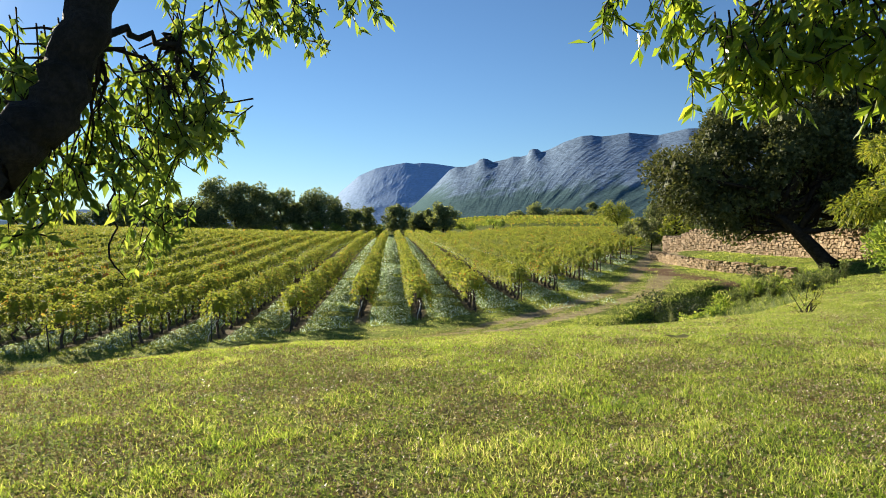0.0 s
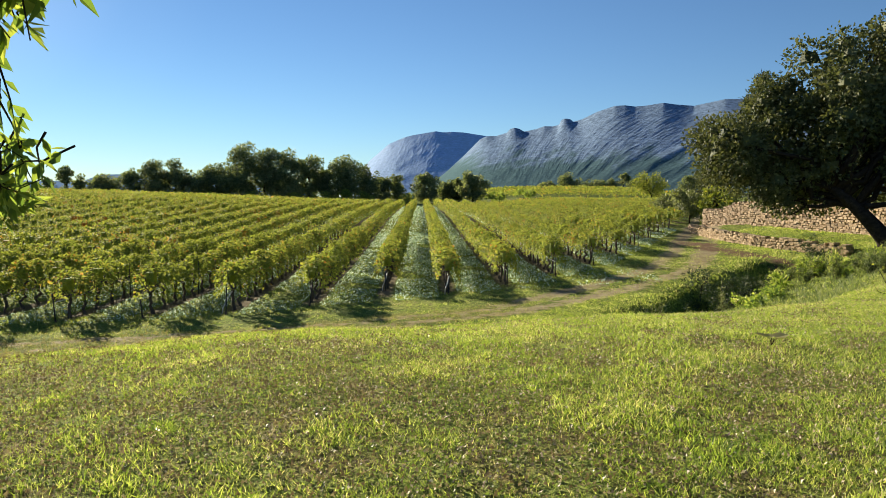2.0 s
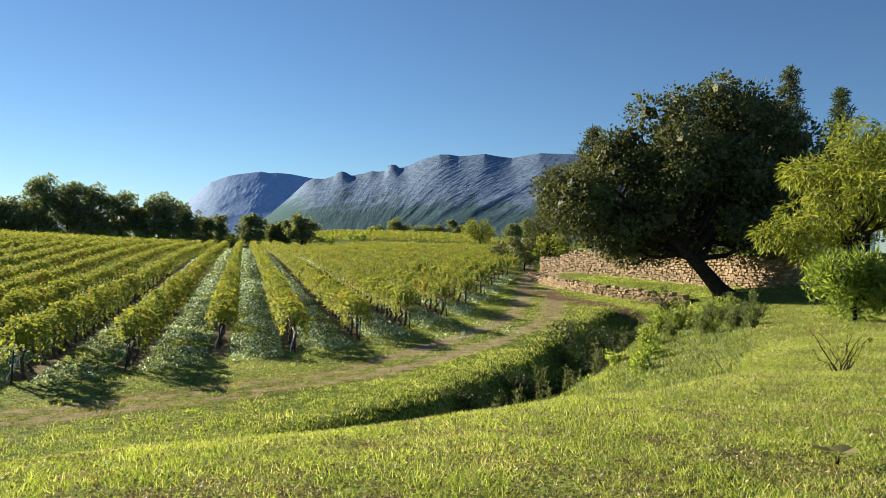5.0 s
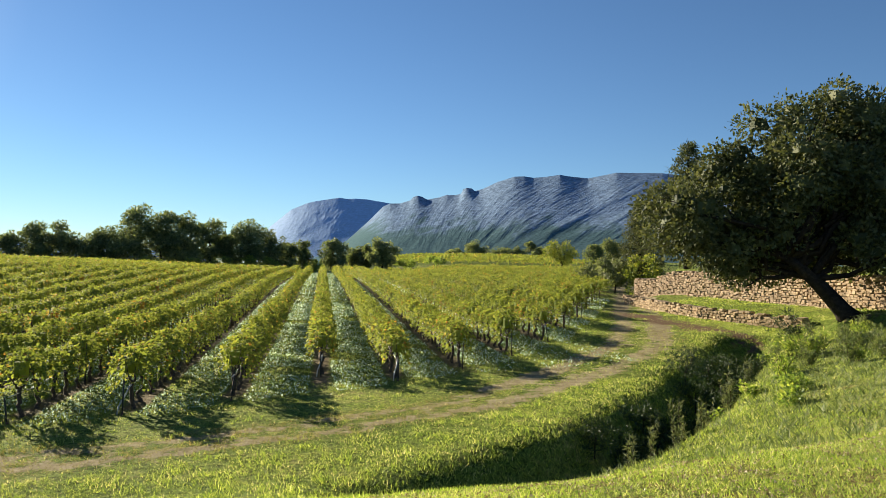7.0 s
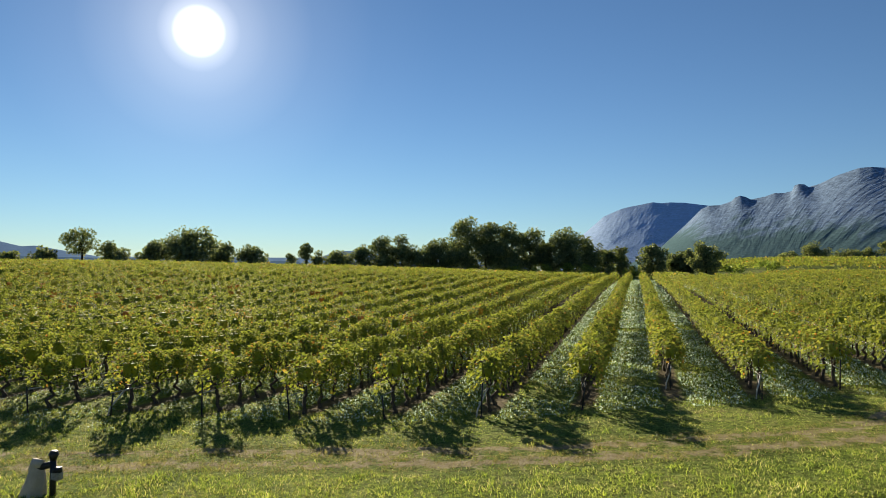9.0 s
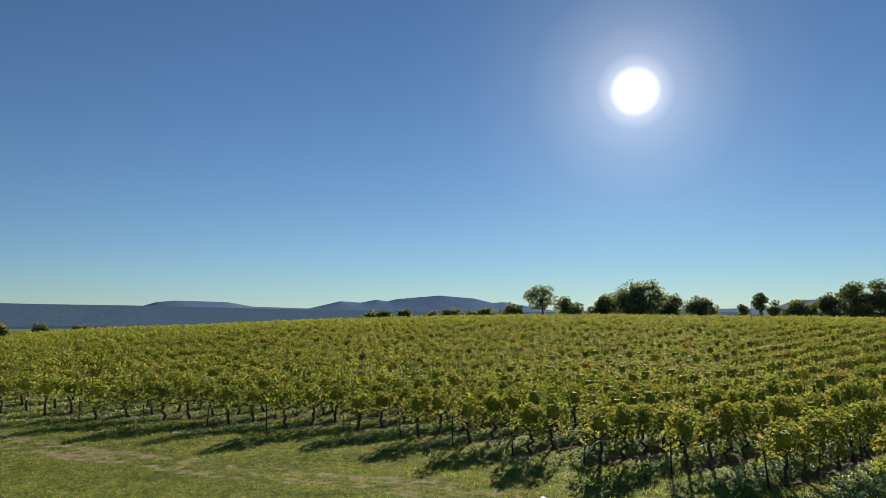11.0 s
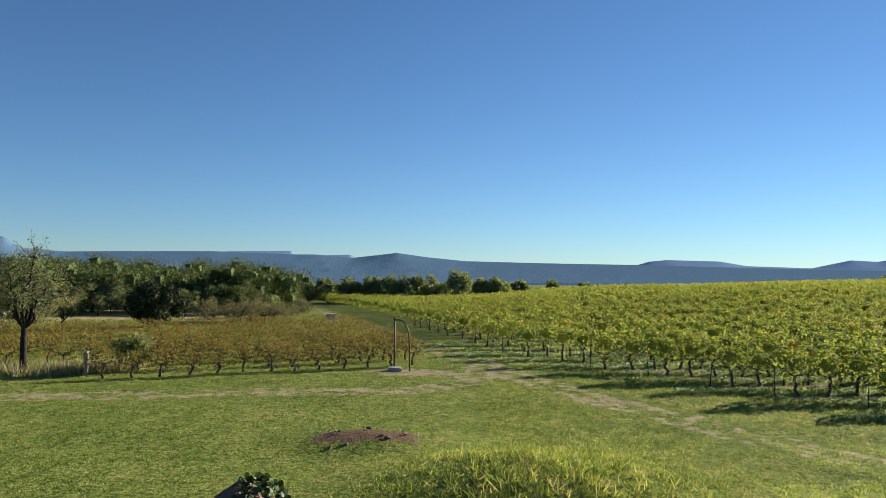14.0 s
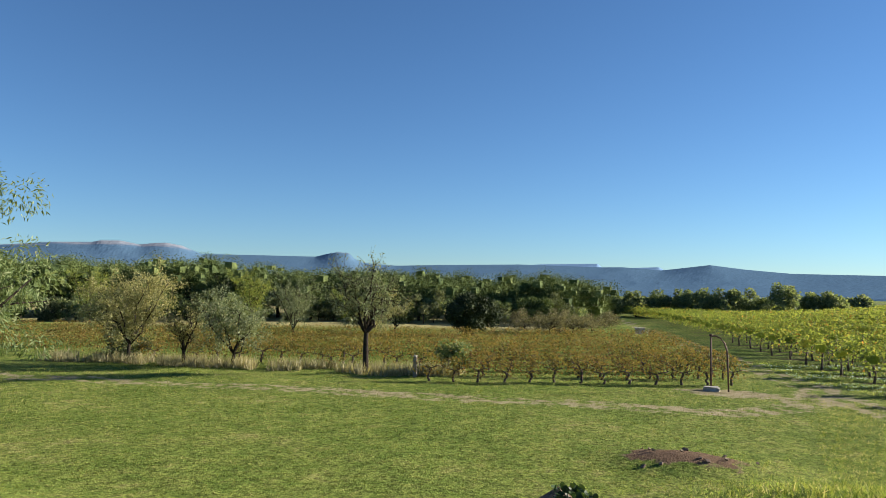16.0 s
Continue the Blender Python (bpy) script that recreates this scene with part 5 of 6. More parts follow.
# russet vines of the lower field
g = np.random.default_rng(17)
A, B = np.array([0.385, -0.923]), np.array([-0.923, -0.385])
protos2 = []
for k in range(5):
    v, f = leaves(*vine_leaves(g, 330, 0.075, 0.55, 0.40, 1.0, 0.28), BROAD)
    vine = tagged(new("low_grape_vine"), "low grape vine with russet and yellow autumn leaves", "vine", "vines of the lower field")
    put("stock", limb_mesh("stock", vine_stock(g), M_vine_bark), vine).scale = (1, 1, 0.75)
    put("foliage", mesh_from("foliage", v, f, M_russet), vine)
    protos2.append([vine, False])
lot = []
for r in range(12):
    for c in range(58):
        q = np.array([-36.9, 5.5]) + A * (c * 1.08 - 0.27 * r) + B * (r * 2.1) + g.normal(0, .05, 2)
        if g.random() < 0.05:
            continue
        if q[1] < -6.6 and q[0] > -35.0 - 0.2 * (q[1] + 6.6):
            continue
        z = h1(*q)
        turn = math.degrees(math.atan2(A[1], A[0]))
        if r < 4 and c < 34:
            proto = protos2[int(g.integers(5))]
            m = pose(q[0], q[1], z, 0, 0, turn + g.normal(0, 5)) @ Matrix.Diagonal((1, 1, g.uniform(.85, 1.1), 1))
            if proto[1]:
                copy_thing(proto[0], m)
            else:
                proto[0].matrix_basis, proto[1] = m, True
        else:
            p, tp, nm, sz = vine_leaves(g, 180, 0.115, 0.55, 0.40, 1.0, 0.26, 0.6)
            R = np.array([[A[0], -A[1], 0], [A[1], A[0], 0], [0, 0, 1]])
            lot.append((p @ R.T + np.array([q[0], q[1], z]), tp @ R.T, nm @ R.T, sz))
v, f = leaves(*[np.concatenate([k[i] for k in lot]) for i in range(4)], SHRED)
tagged(put("russet_vine_rows", mesh_from("russet_vine_rows", v, f, M_russet)), "rows of low vines in russet autumn leaf", "vineyard", kind="stuff")

# the upper vineyard beyond the first block
lot = []
for r in range(34):
    x = -22 + r * 2.4
    yy = np.arange(196, 268, 1.25)
    xx = np.full(len(yy), x) + RU[0] * (yy - 196)
    zz = height(xx, yy)
    for a, b, c in zip(xx, yy, zz):
        p, tp, nm, sz = vine_leaves(g, 9, 0.6, 0.62)
        lot.append((np.stack([p[:, 1], p[:, 0], p[:, 2]], 1) + np.array([a, b, c]), tp, nm, sz))
v, f = leaves(*[np.concatenate([k[i] for k in lot]) for i in range(4)], DIAMOND)
tagged(put("upper_vine_rows", mesh_from("upper_vine_rows", v, f, M_vine)), "yellow-green vine rows of a higher field", "vineyard", kind="stuff")

# ---------------------------------------------------------------- stone walls
def block_mesh(seed, material):
    """A rough-hewn stone of unit size with chamfered, uneven edges."""
    g = np.random.default_rng(seed)
    bm = bmesh.new()
    bmesh.ops.create_cube(bm, size=1.0)
    bmesh.ops.bevel(bm, geom=bm.edges[:], offset=0.13, segments=1, affect="EDGES")
    for v in bm.verts:
        v.co += Vector(g.normal(0, 0.028, 3))
    me = bpy.data.meshes.new("stone")
    bm.to_mesh(me)
    bm.free()
    me.materials.append(material)
    return me


STONES = [block_mesh(800 + k, M_stone) for k in range(9)]
CLODS = [block_mesh(830 + k, M_clod) for k in range(6)]


def walk_line(poly, step):
    """Evenly spaced places along a line, with the direction at each."""
    p = np.array(poly, float)
    seg = np.linalg.norm(np.diff(p, axis=0), axis=1)
    s = np.concatenate([[0], np.cumsum(seg)])
    u = np.arange(0, s[-1], step)
    q = np.stack([np.interp(u, s, p[:, 0]), np.interp(u, s, p[:, 1])], 1)
    return q, unit(np.gradient(q, axis=0)), s[-1]


def stone_wall(name, label, poly, tall, thick, seed, course, budget, ragged, small, large):
    g = np.random.default_rng(seed)
    q, d, length = walk_line(poly, 0.5)
    face = np.stack([d[:, 1], -d[:, 0]], 1)                   # towards the track
    foot = height(q[:, 0] + face[:, 0] * 0.7, q[:, 1] + face[:, 1] * 0.7)
    k = np.hanning(9)
    foot = np.convolve(np.pad(foot, 4, "edge"), k / k.sum(), "valid")
    lo, hi = foot - 0.5, foot + tall - 0.12
    a, b = q + face * -0.04, q - face * thick
    ring = np.stack([np.column_stack([a, lo]), np.column_stack([a, hi]), np.column_stack([b, hi]), np.column_stack([b, lo])], 1)
    n = len(q)
    i = np.arange(n - 1)[:, None] * 4
    j = np.arange(4)[None]
    f = np.stack([i + j, i + (j + 1) % 4, i + 4 + (j + 1) % 4, i + 4 + j], -1).reshape(-1, 4)
    f = np.concatenate([f, [[3, 2, 1, 0]], [[4 * n - 4, 4 * n - 3, 4 * n - 2, 4 * n - 1]]])
    wall = tagged(put(name, mesh_from(name, ring.reshape(-1, 3), f, M_joint)), label, "wall", kind="structure")
    made, spare = 0, []
    s_all = np.arange(n) * 0.5
    courses = int(tall / course)
    order = []
    for c in range(courses):
        s = g.uniform(0, 0.3)
        while s < length - 0.2:
            w = g.uniform(small, large)
            order.append((s + w / 2, c, w))
            s += w
    order.sort(key=lambda o: -o[0])
    for s, c, w in order:
        if c == courses - 1 and g.random() < ragged:
            continue
        x, y = np.interp(s, s_all, q[:, 0]), np.interp(s, s_all, q[:, 1])
        dx, dy = np.interp(s, s_all, d[:, 0]), np.interp(s, s_all, d[:, 1])
        z = np.interp(s, s_all, foot) + (c + 0.5) * course + g.normal(0, 0.022)
        top = c == courses - 1
        depth = 0.30 if not top else thick + 0.06
        off = -depth / 2 + 0.07 + g.normal(0, 0.02)
        m = pose(x + dy * off, y - dx * off, z, g.normal(0, 4), g.normal(0, 5), math.degrees(math.atan2(dy, dx)) + g.normal(0, 4)) @ Matrix.Diagonal((w * g.uniform(0.9, 1.02), depth, course * g.uniform(0.78, 1.12), 1))
        me = STONES[int(g.integers(len(STONES)))]
        if made < budget:
            ob = put("stone", me, wall)
            ob.matrix_basis = m
            made += 1
        else:
            spare.append((me, m))
    if spare:
        vs, fs, base = [], [], 0
        for me, m in spare:
            vs += [tuple(m @ v.co) for v in me.vertices]
            fs += [tuple(base + k for k in p.vertices) for p in me.polygons]
            base += len(me.vertices)
        rest = bpy.data.meshes.new("stonework")
        rest.from_pydata(vs, [], fs)
        rest.materials.append(M_stone_far)
        tagged(put("stonework", rest, wall), kind="stuff")


M_stone_far = surface("limestone_blocks_joined", [(0.25, (0.20, 0.14, 0.085)), (0.5, (0.34, 0.25, 0.155)), (0.8, (0.46, 0.36, 0.25))], 1.6, 0.9, 14, 0.25, 0.02, 12, island=0.22)
stone_wall("wall_terrace", "tall dry-stone retaining wall of honey-coloured limestone", BIG_WALL, 1.8, 0.5, 810, 0.138, 300, 0.25, 0.14, 0.42)
stone_wall("wall_low", "low dry-stone wall with broken top below the oak", LOW_WALL, 0.66, 0.4, 811, 0.132, 300, 0.45, 0.14, 0.40)


# ---------------------------------------------------------------- loose things
def part(name, bm, material, parent, label=""):
    me = bpy.data.meshes.new(name)
    bm.to_mesh(me)
    bm.free()
    me.materials.append(material)
    return put(name, me, parent, label)


def box(size, at=(0, 0, 0), bevel=0.02, jitter=0.0, seed=0):
    g = np.random.default_rng(seed)
    bm = bmesh.new()
    bmesh.ops.create_cube(bm, size=1.0)
    for v in bm.verts:
        v.co = Vector((v.co.x * size[0], v.co.y * size[1], v.co.z * size[2])) + Vector(at)
    if bevel:
        bmesh.ops.bevel(bm, geom=bm.edges[:], offset=bevel, segments=2, affect="EDGES")
    for v in bm.verts:
        v.co += Vector(g.normal(0, jitter, 3)) if jitter else Vector()
    return bm


def rod(name, pts, radii, material, parent, sides=8, label=""):
    return put(name, limb_mesh(name, [tube(pts, radii, sides)], material), parent, label)


# old well pump: concrete block, upright pipe and a bent overflow pipe
well = tagged(new("water_standpipe"), "rusty bent standpipe on a concrete block", "standpipe")
well.location = on_ground(-34.9, 4.8)
part("concrete_base", box((0.45, 0.62, 0.26), (0, -0.05, 0.04), 0.04, 0.012, 5), M_concrete, well)
upright = rod("upright_pipe", [(0, -0.06, 0.2), (0, -0.06, 1.2), (0, -0.06, 2.22)], [0.042, 0.042, 0.04], M_rust, well)
arc = [(0, -0.06, 2.16), (0, 0.1, 2.2), (0, 0.3, 2.12), (0, 0.46, 1.92), (0, 0.55, 1.6), (0, 0.58, 1.0), (0, 0.6, -0.1)]
rod("bent_pipe", arc, [0.034] * 7, M_rust, well)
rod("pipe_cap", [(0, -0.06, 2.2), (0, -0.06, 2.28)], [0.07, 0.06], M_rust, upright)

# irrigation hydrant with a cloth slung over it
hyd = tagged(new("irrigation_hydrant"), "dark irrigation hydrant wrapped in a beige cloth", "hydrant")
hyd.location = (-13.1, 16.7, h1(-13.1, 16.7))
tz = 0.77
rod("riser", [(0.10, 0.03, -0.1), (0.10, 0.03, tz - 0.12)], [0.05, 0.05], M_iron, hyd)
rod("valve_head", [(0.10, 0.03, tz - 0.16), (0.11, 0.03, tz - 0.06), (0.12, 0.03, tz)], [0.05, 0.085, 0.06], M_iron, hyd, 10)
rod("elbow", [(0.10, 0.03, tz - 0.22), (0.0, 0.0, tz - 0.25), (-0.16, -0.05, tz - 0.30)], [0.055, 0.06, 0.06], M_iron, hyd)
outlet = part("outlet_box", box((0.16, 0.14, 0.14), (0.17, 0.05, tz - 0.42), 0.015), M_concrete, hyd, "pale outlet box")
rod("outlet_collar", [(0.17, 0.05, tz - 0.36), (0.17, 0.05, tz - 0.28)], [0.085, 0.08], M_iron, outlet, 10)
g = np.random.default_rng(31)
nu, nv = 26, 14
U, V = np.meshgrid(np.linspace(0, 2 * math.pi, nu), np.linspace(0, 1, nv), indexing="ij")
fold = 1 + 0.12 * np.sin(U * 7 + 3 * V) * V
rx = (0.10 + 0.13 * V ** 0.8) * fold
cz = (tz - 0.26) - (tz - 0.2) * V ** 1.15
cloth = np.stack([-0.20 + 0.03 * np.sin(V * 5) - 0.05 * V + rx * np.cos(U), -0.04 + rx * 0.85 * np.sin(U), cz + 0.02 * np.sin(U * 3)], -1).reshape(-1, 3)
cloth_me = mesh_from("cloth", cloth, grid_faces(nu, nv), M_cloth, True)
put("cloth", cloth_me, hyd, "beige draped cloth")
rod("cloth_top", [(-0.30, -0.06, tz - 0.34), (-0.2, -0.05, tz - 0.22), (-0.08, -0.02, tz - 0.24)], [0.05, 0.1, 0.075], M_cloth, hyd, 12)

# open concrete trough
trough = tagged(new("concrete_trough"), "small open concrete trough with mossy rim", "trough")
trough.matrix_basis = pose(-14.15, 12.65, 0.06, 0, 0, 18) @ Matrix.Scale(0.86, 4)
for s, at in (((0.10, 1.0, 0.9), (-0.45, 0, -0.08)), ((0.10, 1.0, 0.9), (0.45, 0, -0.08)), ((0.8, 0.10, 0.896), (0, -0.45, -0.08)), ((0.8, 0.10, 0.896), (0, 0.45, -0.08))):
    part("trough_side", box(s, at, 0.012, 0.004, 6), M_concrete, trough)
part("trough_floor", box((0.8, 0.8, 0.06), (0, 0, -0.05), 0), M_soil, trough, "dark earth floor")

# stump of rubble overgrown with ivy
heap = tagged(new("ivy_stump"), "rocky stump overgrown with green ivy", "stump")
hx, hy = -14.4, 3.9
heap.location = (hx, hy, h1(hx, hy))
g = np.random.default_rng(33)
bm = bmesh.new()
bmesh.ops.create_icosphere(bm, subdivisions=3, radius=1.0)
for v in bm.verts:
    k = 1 + 0.25 * noise.noise(v.co * 1.7) + 0.12 * noise.noise(v.co * 4.1)
    v.co = Vector((v.co.x * 0.62 * k, v.co.y * 0.66 * k, v.co.z * 0.80 * k + 0.12))
part("rubble", bm, M_soil, heap)
d = rand_dirs(g, 1500)
d = d[(d[:, 2] > -0.1) & (d[:, 1] > -0.1)]
v, f = leaves(d * np.array([0.66, 0.70, 0.86]) * g.uniform(0.95, 1.12, (len(d), 1)) + np.array([0, 0, 0.1]), unit(d + rand_dirs(g, len(d))), d + 0.5 * rand_dirs(g, len(d)), 0.09 * g.uniform(0.6, 1.3, len(d)), LOBED)
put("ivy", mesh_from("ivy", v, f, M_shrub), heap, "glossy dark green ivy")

# rubble and clods on the earth heap
for k in range(14):
    x, y = -21.2 + g.normal(0, 0.5), 5.0 + g.normal(0, 0.8)
    s = g.uniform(0.03, 0.075)
    ob = tagged(put("rock", CLODS[k % 6]), "small grey rock lying on dug earth", "rock", "rocks on the earth heap")
    ob.matrix_basis = pose(x, y, h1(x, y) + s * 0.2, *g.uniform(-30, 30, 3)) @ Matrix.Diagonal((s * 1.5, s * 1.2, s * 0.6, 1))

# short wooden post, and a concrete box beside the track
post = tagged(new("wooden_post"), "short weathered wooden post in long grass", "post")
post.location = on_ground(-32.75, -7.45)
shaft = part("post_shaft", box((0.16, 0.16, 1.0), (0, 0, 0.4), 0.03, 0.01, 7), M_wood, post)
part("post_top", box((0.17, 0.17, 0.06), (0, 0, 0.92), 0.02, 0.01, 8), M_concrete, shaft, "pale worn top")
cbox = tagged(new("concrete_box"), "low concrete box beside the farm track", "box")
cbox.matrix_basis = pose(-71.5, -3.6, h1(-71.5, -3.6), 0, 0, 20)
part("box_body", box((0.9, 0.7, 0.5), (0, 0, 0.2), 0.03), M_concrete, cbox)
part("box_lid", box((1.0, 0.8, 0.08), (0, 0, 0.49), 0.02), M_concrete, cbox)

# stakes, wires and watering pipes at the row ends
g = np.random.default_rng(41)
for k in range(-14, 9):
    s, t0 = ROW_ZERO + ROW_GAP * k, row_ends[k]
    for q, tall in ((-0.75, g.uniform(0.55, 0.95)), (4.9, 1.3)):
        x, y = RV[0] * s + RU[0] * (t0 + q), RV[1] * s + RU[1] * (t0 + q)
        stake = tagged(new("vine_stake"), "thin dark metal stake at a vine row", "stake", "stakes of the vine rows")
        stake.location = on_ground(x, y)
        lean = g.normal(0, 0.06, 2)
        stem = rod("stake_rod", [(0, 0, -0.2), (lean[0] * 0.5, lean[1] * 0.5, tall * 0.5), (lean[0], lean[1], tall)], [0.022, 0.02, 0.018], M_iron, stake, 6)
        if q < 0:
            rod("stake_foot", [(0, 0, -0.02), (0, 0, 0.05)], [0.035, 0.03], M_rust, stem, 6)
    a = np.array([RV[0] * s + RU[0] * (t0 - 0.75), RV[1] * s + RU[1] * (t0 - 0.75)])
    b = np.array([RV[0] * s + RU[0] * (t0 + 14), RV[1] * s + RU[1] * (t0 + 14)])
    za, zb = h1(*a), h1(*b)
    n = 12
    u = np.linspace(0, 1, n)[:, None]
    line = np.column_stack([a + (b - a) * u, za + 0.62 + (zb - za) * u[:, 0] - 0.03 * np.sin(u[:, 0] * 20)])
    wire = tagged(put("drip_line", limb_mesh("drip_line", [tube(line, [0.012] * n, 5)], M_pipe)), "pale drip hose strung along a vine row", "hose", "drip hoses")
for k in (-2, 0, 1, -6):
    s, t0 = ROW_ZERO + ROW_GAP * k, row_ends[k]
    x, y = RV[0] * s + RU[0] * (t0 - 0.35), RV[1] * s + RU[1] * (t0 - 0.35)
    z = h1(x, y)
    pts = [(x - 0.12, y - 0.35, z - 0.05), (x - 0.10, y - 0.28, z + 0.2), (x - 0.02, y - 0.1, z + 0.42), (x + 0.02, y + 0.1, z + 0.62), (x, y + 0.5, z + 0.66)]
    tagged(put("watering_hose", limb_mesh("watering_hose", [tube(pts, [0.022] * 5, 6)], M_pipe)), "pale bent watering hose rising from the ground", "hose", "hoses at the row ends")


# ---------------------------------------------------------------- weeds and grass
def scatter(g, n, lo, hi):
    return g.uniform(lo[0], hi[0], n), g.uniform(lo[1], hi[1], n)


def grass_patch(name, label, x, y, size, template, material, g, lean=0.55, lift=0.0):
    n = len(x)
    p = np.column_stack([x, y, height(x, y) - 0.006 + lift])
    a = g.uniform(0, 2 * math.pi, n)
    tips = np.column_stack([np.cos(a) * lean * g.random(n) * 1.6, np.sin(a) * lean * g.random(n) * 1.6, np.ones(n)])
    b = g.uniform(0, 2 * math.pi, n)
    v, f = leaves(p, tips, np.column_stack([np.cos(b), np.sin(b), np.full(n, 0.3)]), size, template)
    return tagged(put(name, mesh_from(name, v, f, material)), label, "grass", kind="stuff")


g = np.random.default_rng(55)
# short turf near the path: tufts of blades, broad little leaves, and bare soil between
def on_lawn(n):
    x, y = scatter(g, n, (-6.5, 3.2), (13, 19))
    inside = from_line(x, y, CREST)
    keep = (np.abs(x + 0.2) < 1.4 + 0.70 * (y - 0.2)) & (inside[0] * inside[1] > -2.6) & (g.random(n) < np.clip(7.0 / (y - 0.3), 0.35, 1))
    return x[keep], y[keep]


def turf(x, y):
    """How thick the turf stands, 0 to 1."""
    return np.clip(0.76 + 0.2 * ss(9, 10.5, y) - 0.4 * np.exp(-((x + 2.2) ** 2 + (y - 7.0) ** 2) / 7) + 0.6 * waves(x, y, 2.6, 61) + 0.5 * waves(x, y, 0.75, 62) + 0.45 * waves(x, y, 0.3, 69), 0.42, 1)


x, y = on_lawn(1300000)
thick = turf(x, y)
keep = g.random(len(x)) < thick
x, y, thick = x[keep], y[keep], thick[keep]
rank = np.clip(waves(x, y, 3.1, 60) - 0.2, 0, 1) + 0.5 * np.clip(waves(x, y, 0.5, 59), 0, 1)
size = (0.022 + 0.018 * thick + 0.028 * rank) * g.uniform(0.6, 1.5, len(x))
grass_patch("lawn_grass", "short sunlit lawn grass with thin patches", x, y, size, SPRIG, M_grass, g, 0.9)
x, y = on_lawn(270000)
keep = g.random(len(x)) < 0.25 + 0.75 * (waves(x, y, 0.9, 63) > 0)
x, y = x[keep], y[keep]
grass_patch("clover", "small broad weed leaves in the lawn", x, y, 0.016 * g.uniform(0.5, 1.5, len(x)), SHRED, M_clover, g, 2.0, 0.02)
x, y = on_lawn(640000)
keep = g.random(len(x)) < np.clip(1.1 - turf(x, y), 0.2, 1)
grass_patch("lawn_litter", "crumbs of soil and dry fallen leaves on thin turf", x[keep], y[keep], 0.02 * g.uniform(0.35, 1.6, keep.sum()), SHRED, M_litter, g, 2.0, 0.024)

# rougher grass on the slopes, round the ditch and along the track
x, y = scatter(g, 460000, (-22, 9), (24, 52))
d = from_line(x, y, CREST)
out = d[0] * d[1]
track = np.minimum(dirt_at(x, y), 1)
keep = (out < -2.0) & (out > -18) & (in_vineyard(x, y) < 0.5) & (g.random(len(x)) > track * 1.1) & (g.random(len(x)) > earth_and_shade_at(x, y) * 1.15) & (g.random(len(x)) < 0.35 + 0.65 * (waves(x, y, 2.4, 65) > -0.2))
keep |= (out > -2.0) & (y > 14.5) & (x > 4) & (g.random(len(x)) < 0.7)
keep &= (x > -7) | (y > 15)
x, y = x[keep], y[keep]
near_ditch = np.exp(-(from_line(x, y, DITCH)[0] / 2.2) ** 2)
grass_patch("rough_grass", "rough bright grass on the banks beside the track", x, y, (0.028 + 0.0010 * np.hypot(x + 1.5, y - 6) + 0.03 * near_ditch + 0.05 * np.clip(waves(x, y, 1.6, 70), 0, 1)) * g.uniform(0.5, 1.5, len(x)), TUFT, M_grass, g, 0.8)
x, y = scatter(g, 210000, (-18, 13), (9, 28))
d = from_line(x, y, CREST)
out, side = d[0] * d[1], from_line(x, y, TRACK)
keep = (out < -3.0) & (side[0] > 1.25) & (side[1] > 0) & (g.random(len(x)) < 0.3 + 0.7 * (waves(x, y, 0.8, 79) > -0.1)) & (from_line(x, y, DITCH)[0] > 0.5)
x, y = x[keep], y[keep]
grass_patch("bank_grass", "lush bright green grass between the track and the ditch", x, y, (0.062 + 0.035 * waves(x, y, 1.1, 80)) * g.uniform(0.5, 1.4, len(x)), TUFT, M_grass, g, 0.8)
# broad weeds on the slope between the lawn and the ditch
x, y = scatter(g, 60000, (2, 13), (17, 32))
d, e = from_line(x, y, CREST), from_line(x, y, DITCH)[0]
out = d[0] * d[1]
keep = (out < -0.6) & (out > -6.5) & (e > 0.8) & (g.random(len(x)) < 0.3 + 0.6 * (waves(x, y, 1.8, 75) > 0))
grass_patch("bank_weeds", "dull green broad-leaved weeds on the bank of the ditch", x[keep], y[keep], 0.13 * g.uniform(0.4, 1.6, keep.sum()), TUFT, M_feather, g, 1.1)
# short dry grass on the track
x, y = scatter(g, 420000, (-16, 13), (12, 40))
d = from_line(x, y, TRACK)[0]
keep = (d < 1.1 + 0.9 * ss(-1, 5, x)) & (in_vineyard(x, y) < 0.3) & (g.random(len(x)) < np.clip(16 / np.hypot(x + 2, y - 6), 0.3, 1)) & (g.random(len(x)) < (0.55 + 0.5 * waves(x, y, 1.2, 73)) * (1 - 0.75 * ss(-1, 4, x)))
x, y = x[keep], y[keep]
grass_patch("track_grass", "short trodden straw-coloured grass on the farm track", x, y, (0.036 + 0.002 * np.hypot(x + 2, y - 6)) * g.uniform(0.5, 1.5, len(x)), SPRIG, M_trodden, g, 1.2)
# lower meadow
x, y = scatter(g, 520000, (-48, -24), (-6, 20))
d = from_line(x, y, CREST)
keep = (d[0] * d[1] < 1) & (in_vineyard(x, y) < 0.3) & (g.random(len(x)) > dirt_at(x, y) * 1.2) & (g.random(len(x)) < np.clip(17 / np.hypot(x + 3, y - 7), 0.22, 1)) & (g.random(len(x)) < 0.14 + 0.4 * (waves(x, y, 3.4, 66) > -0.2) + 0.5 * (waves(x, y, 0.7, 74) > 0.05))
x, y = x[keep], y[keep]
tall = np.exp(-(((x + 17) / 3.2) ** 2 + ((y - 9) / 3.2) ** 2))
far = np.hypot(x + 3, y - 7)
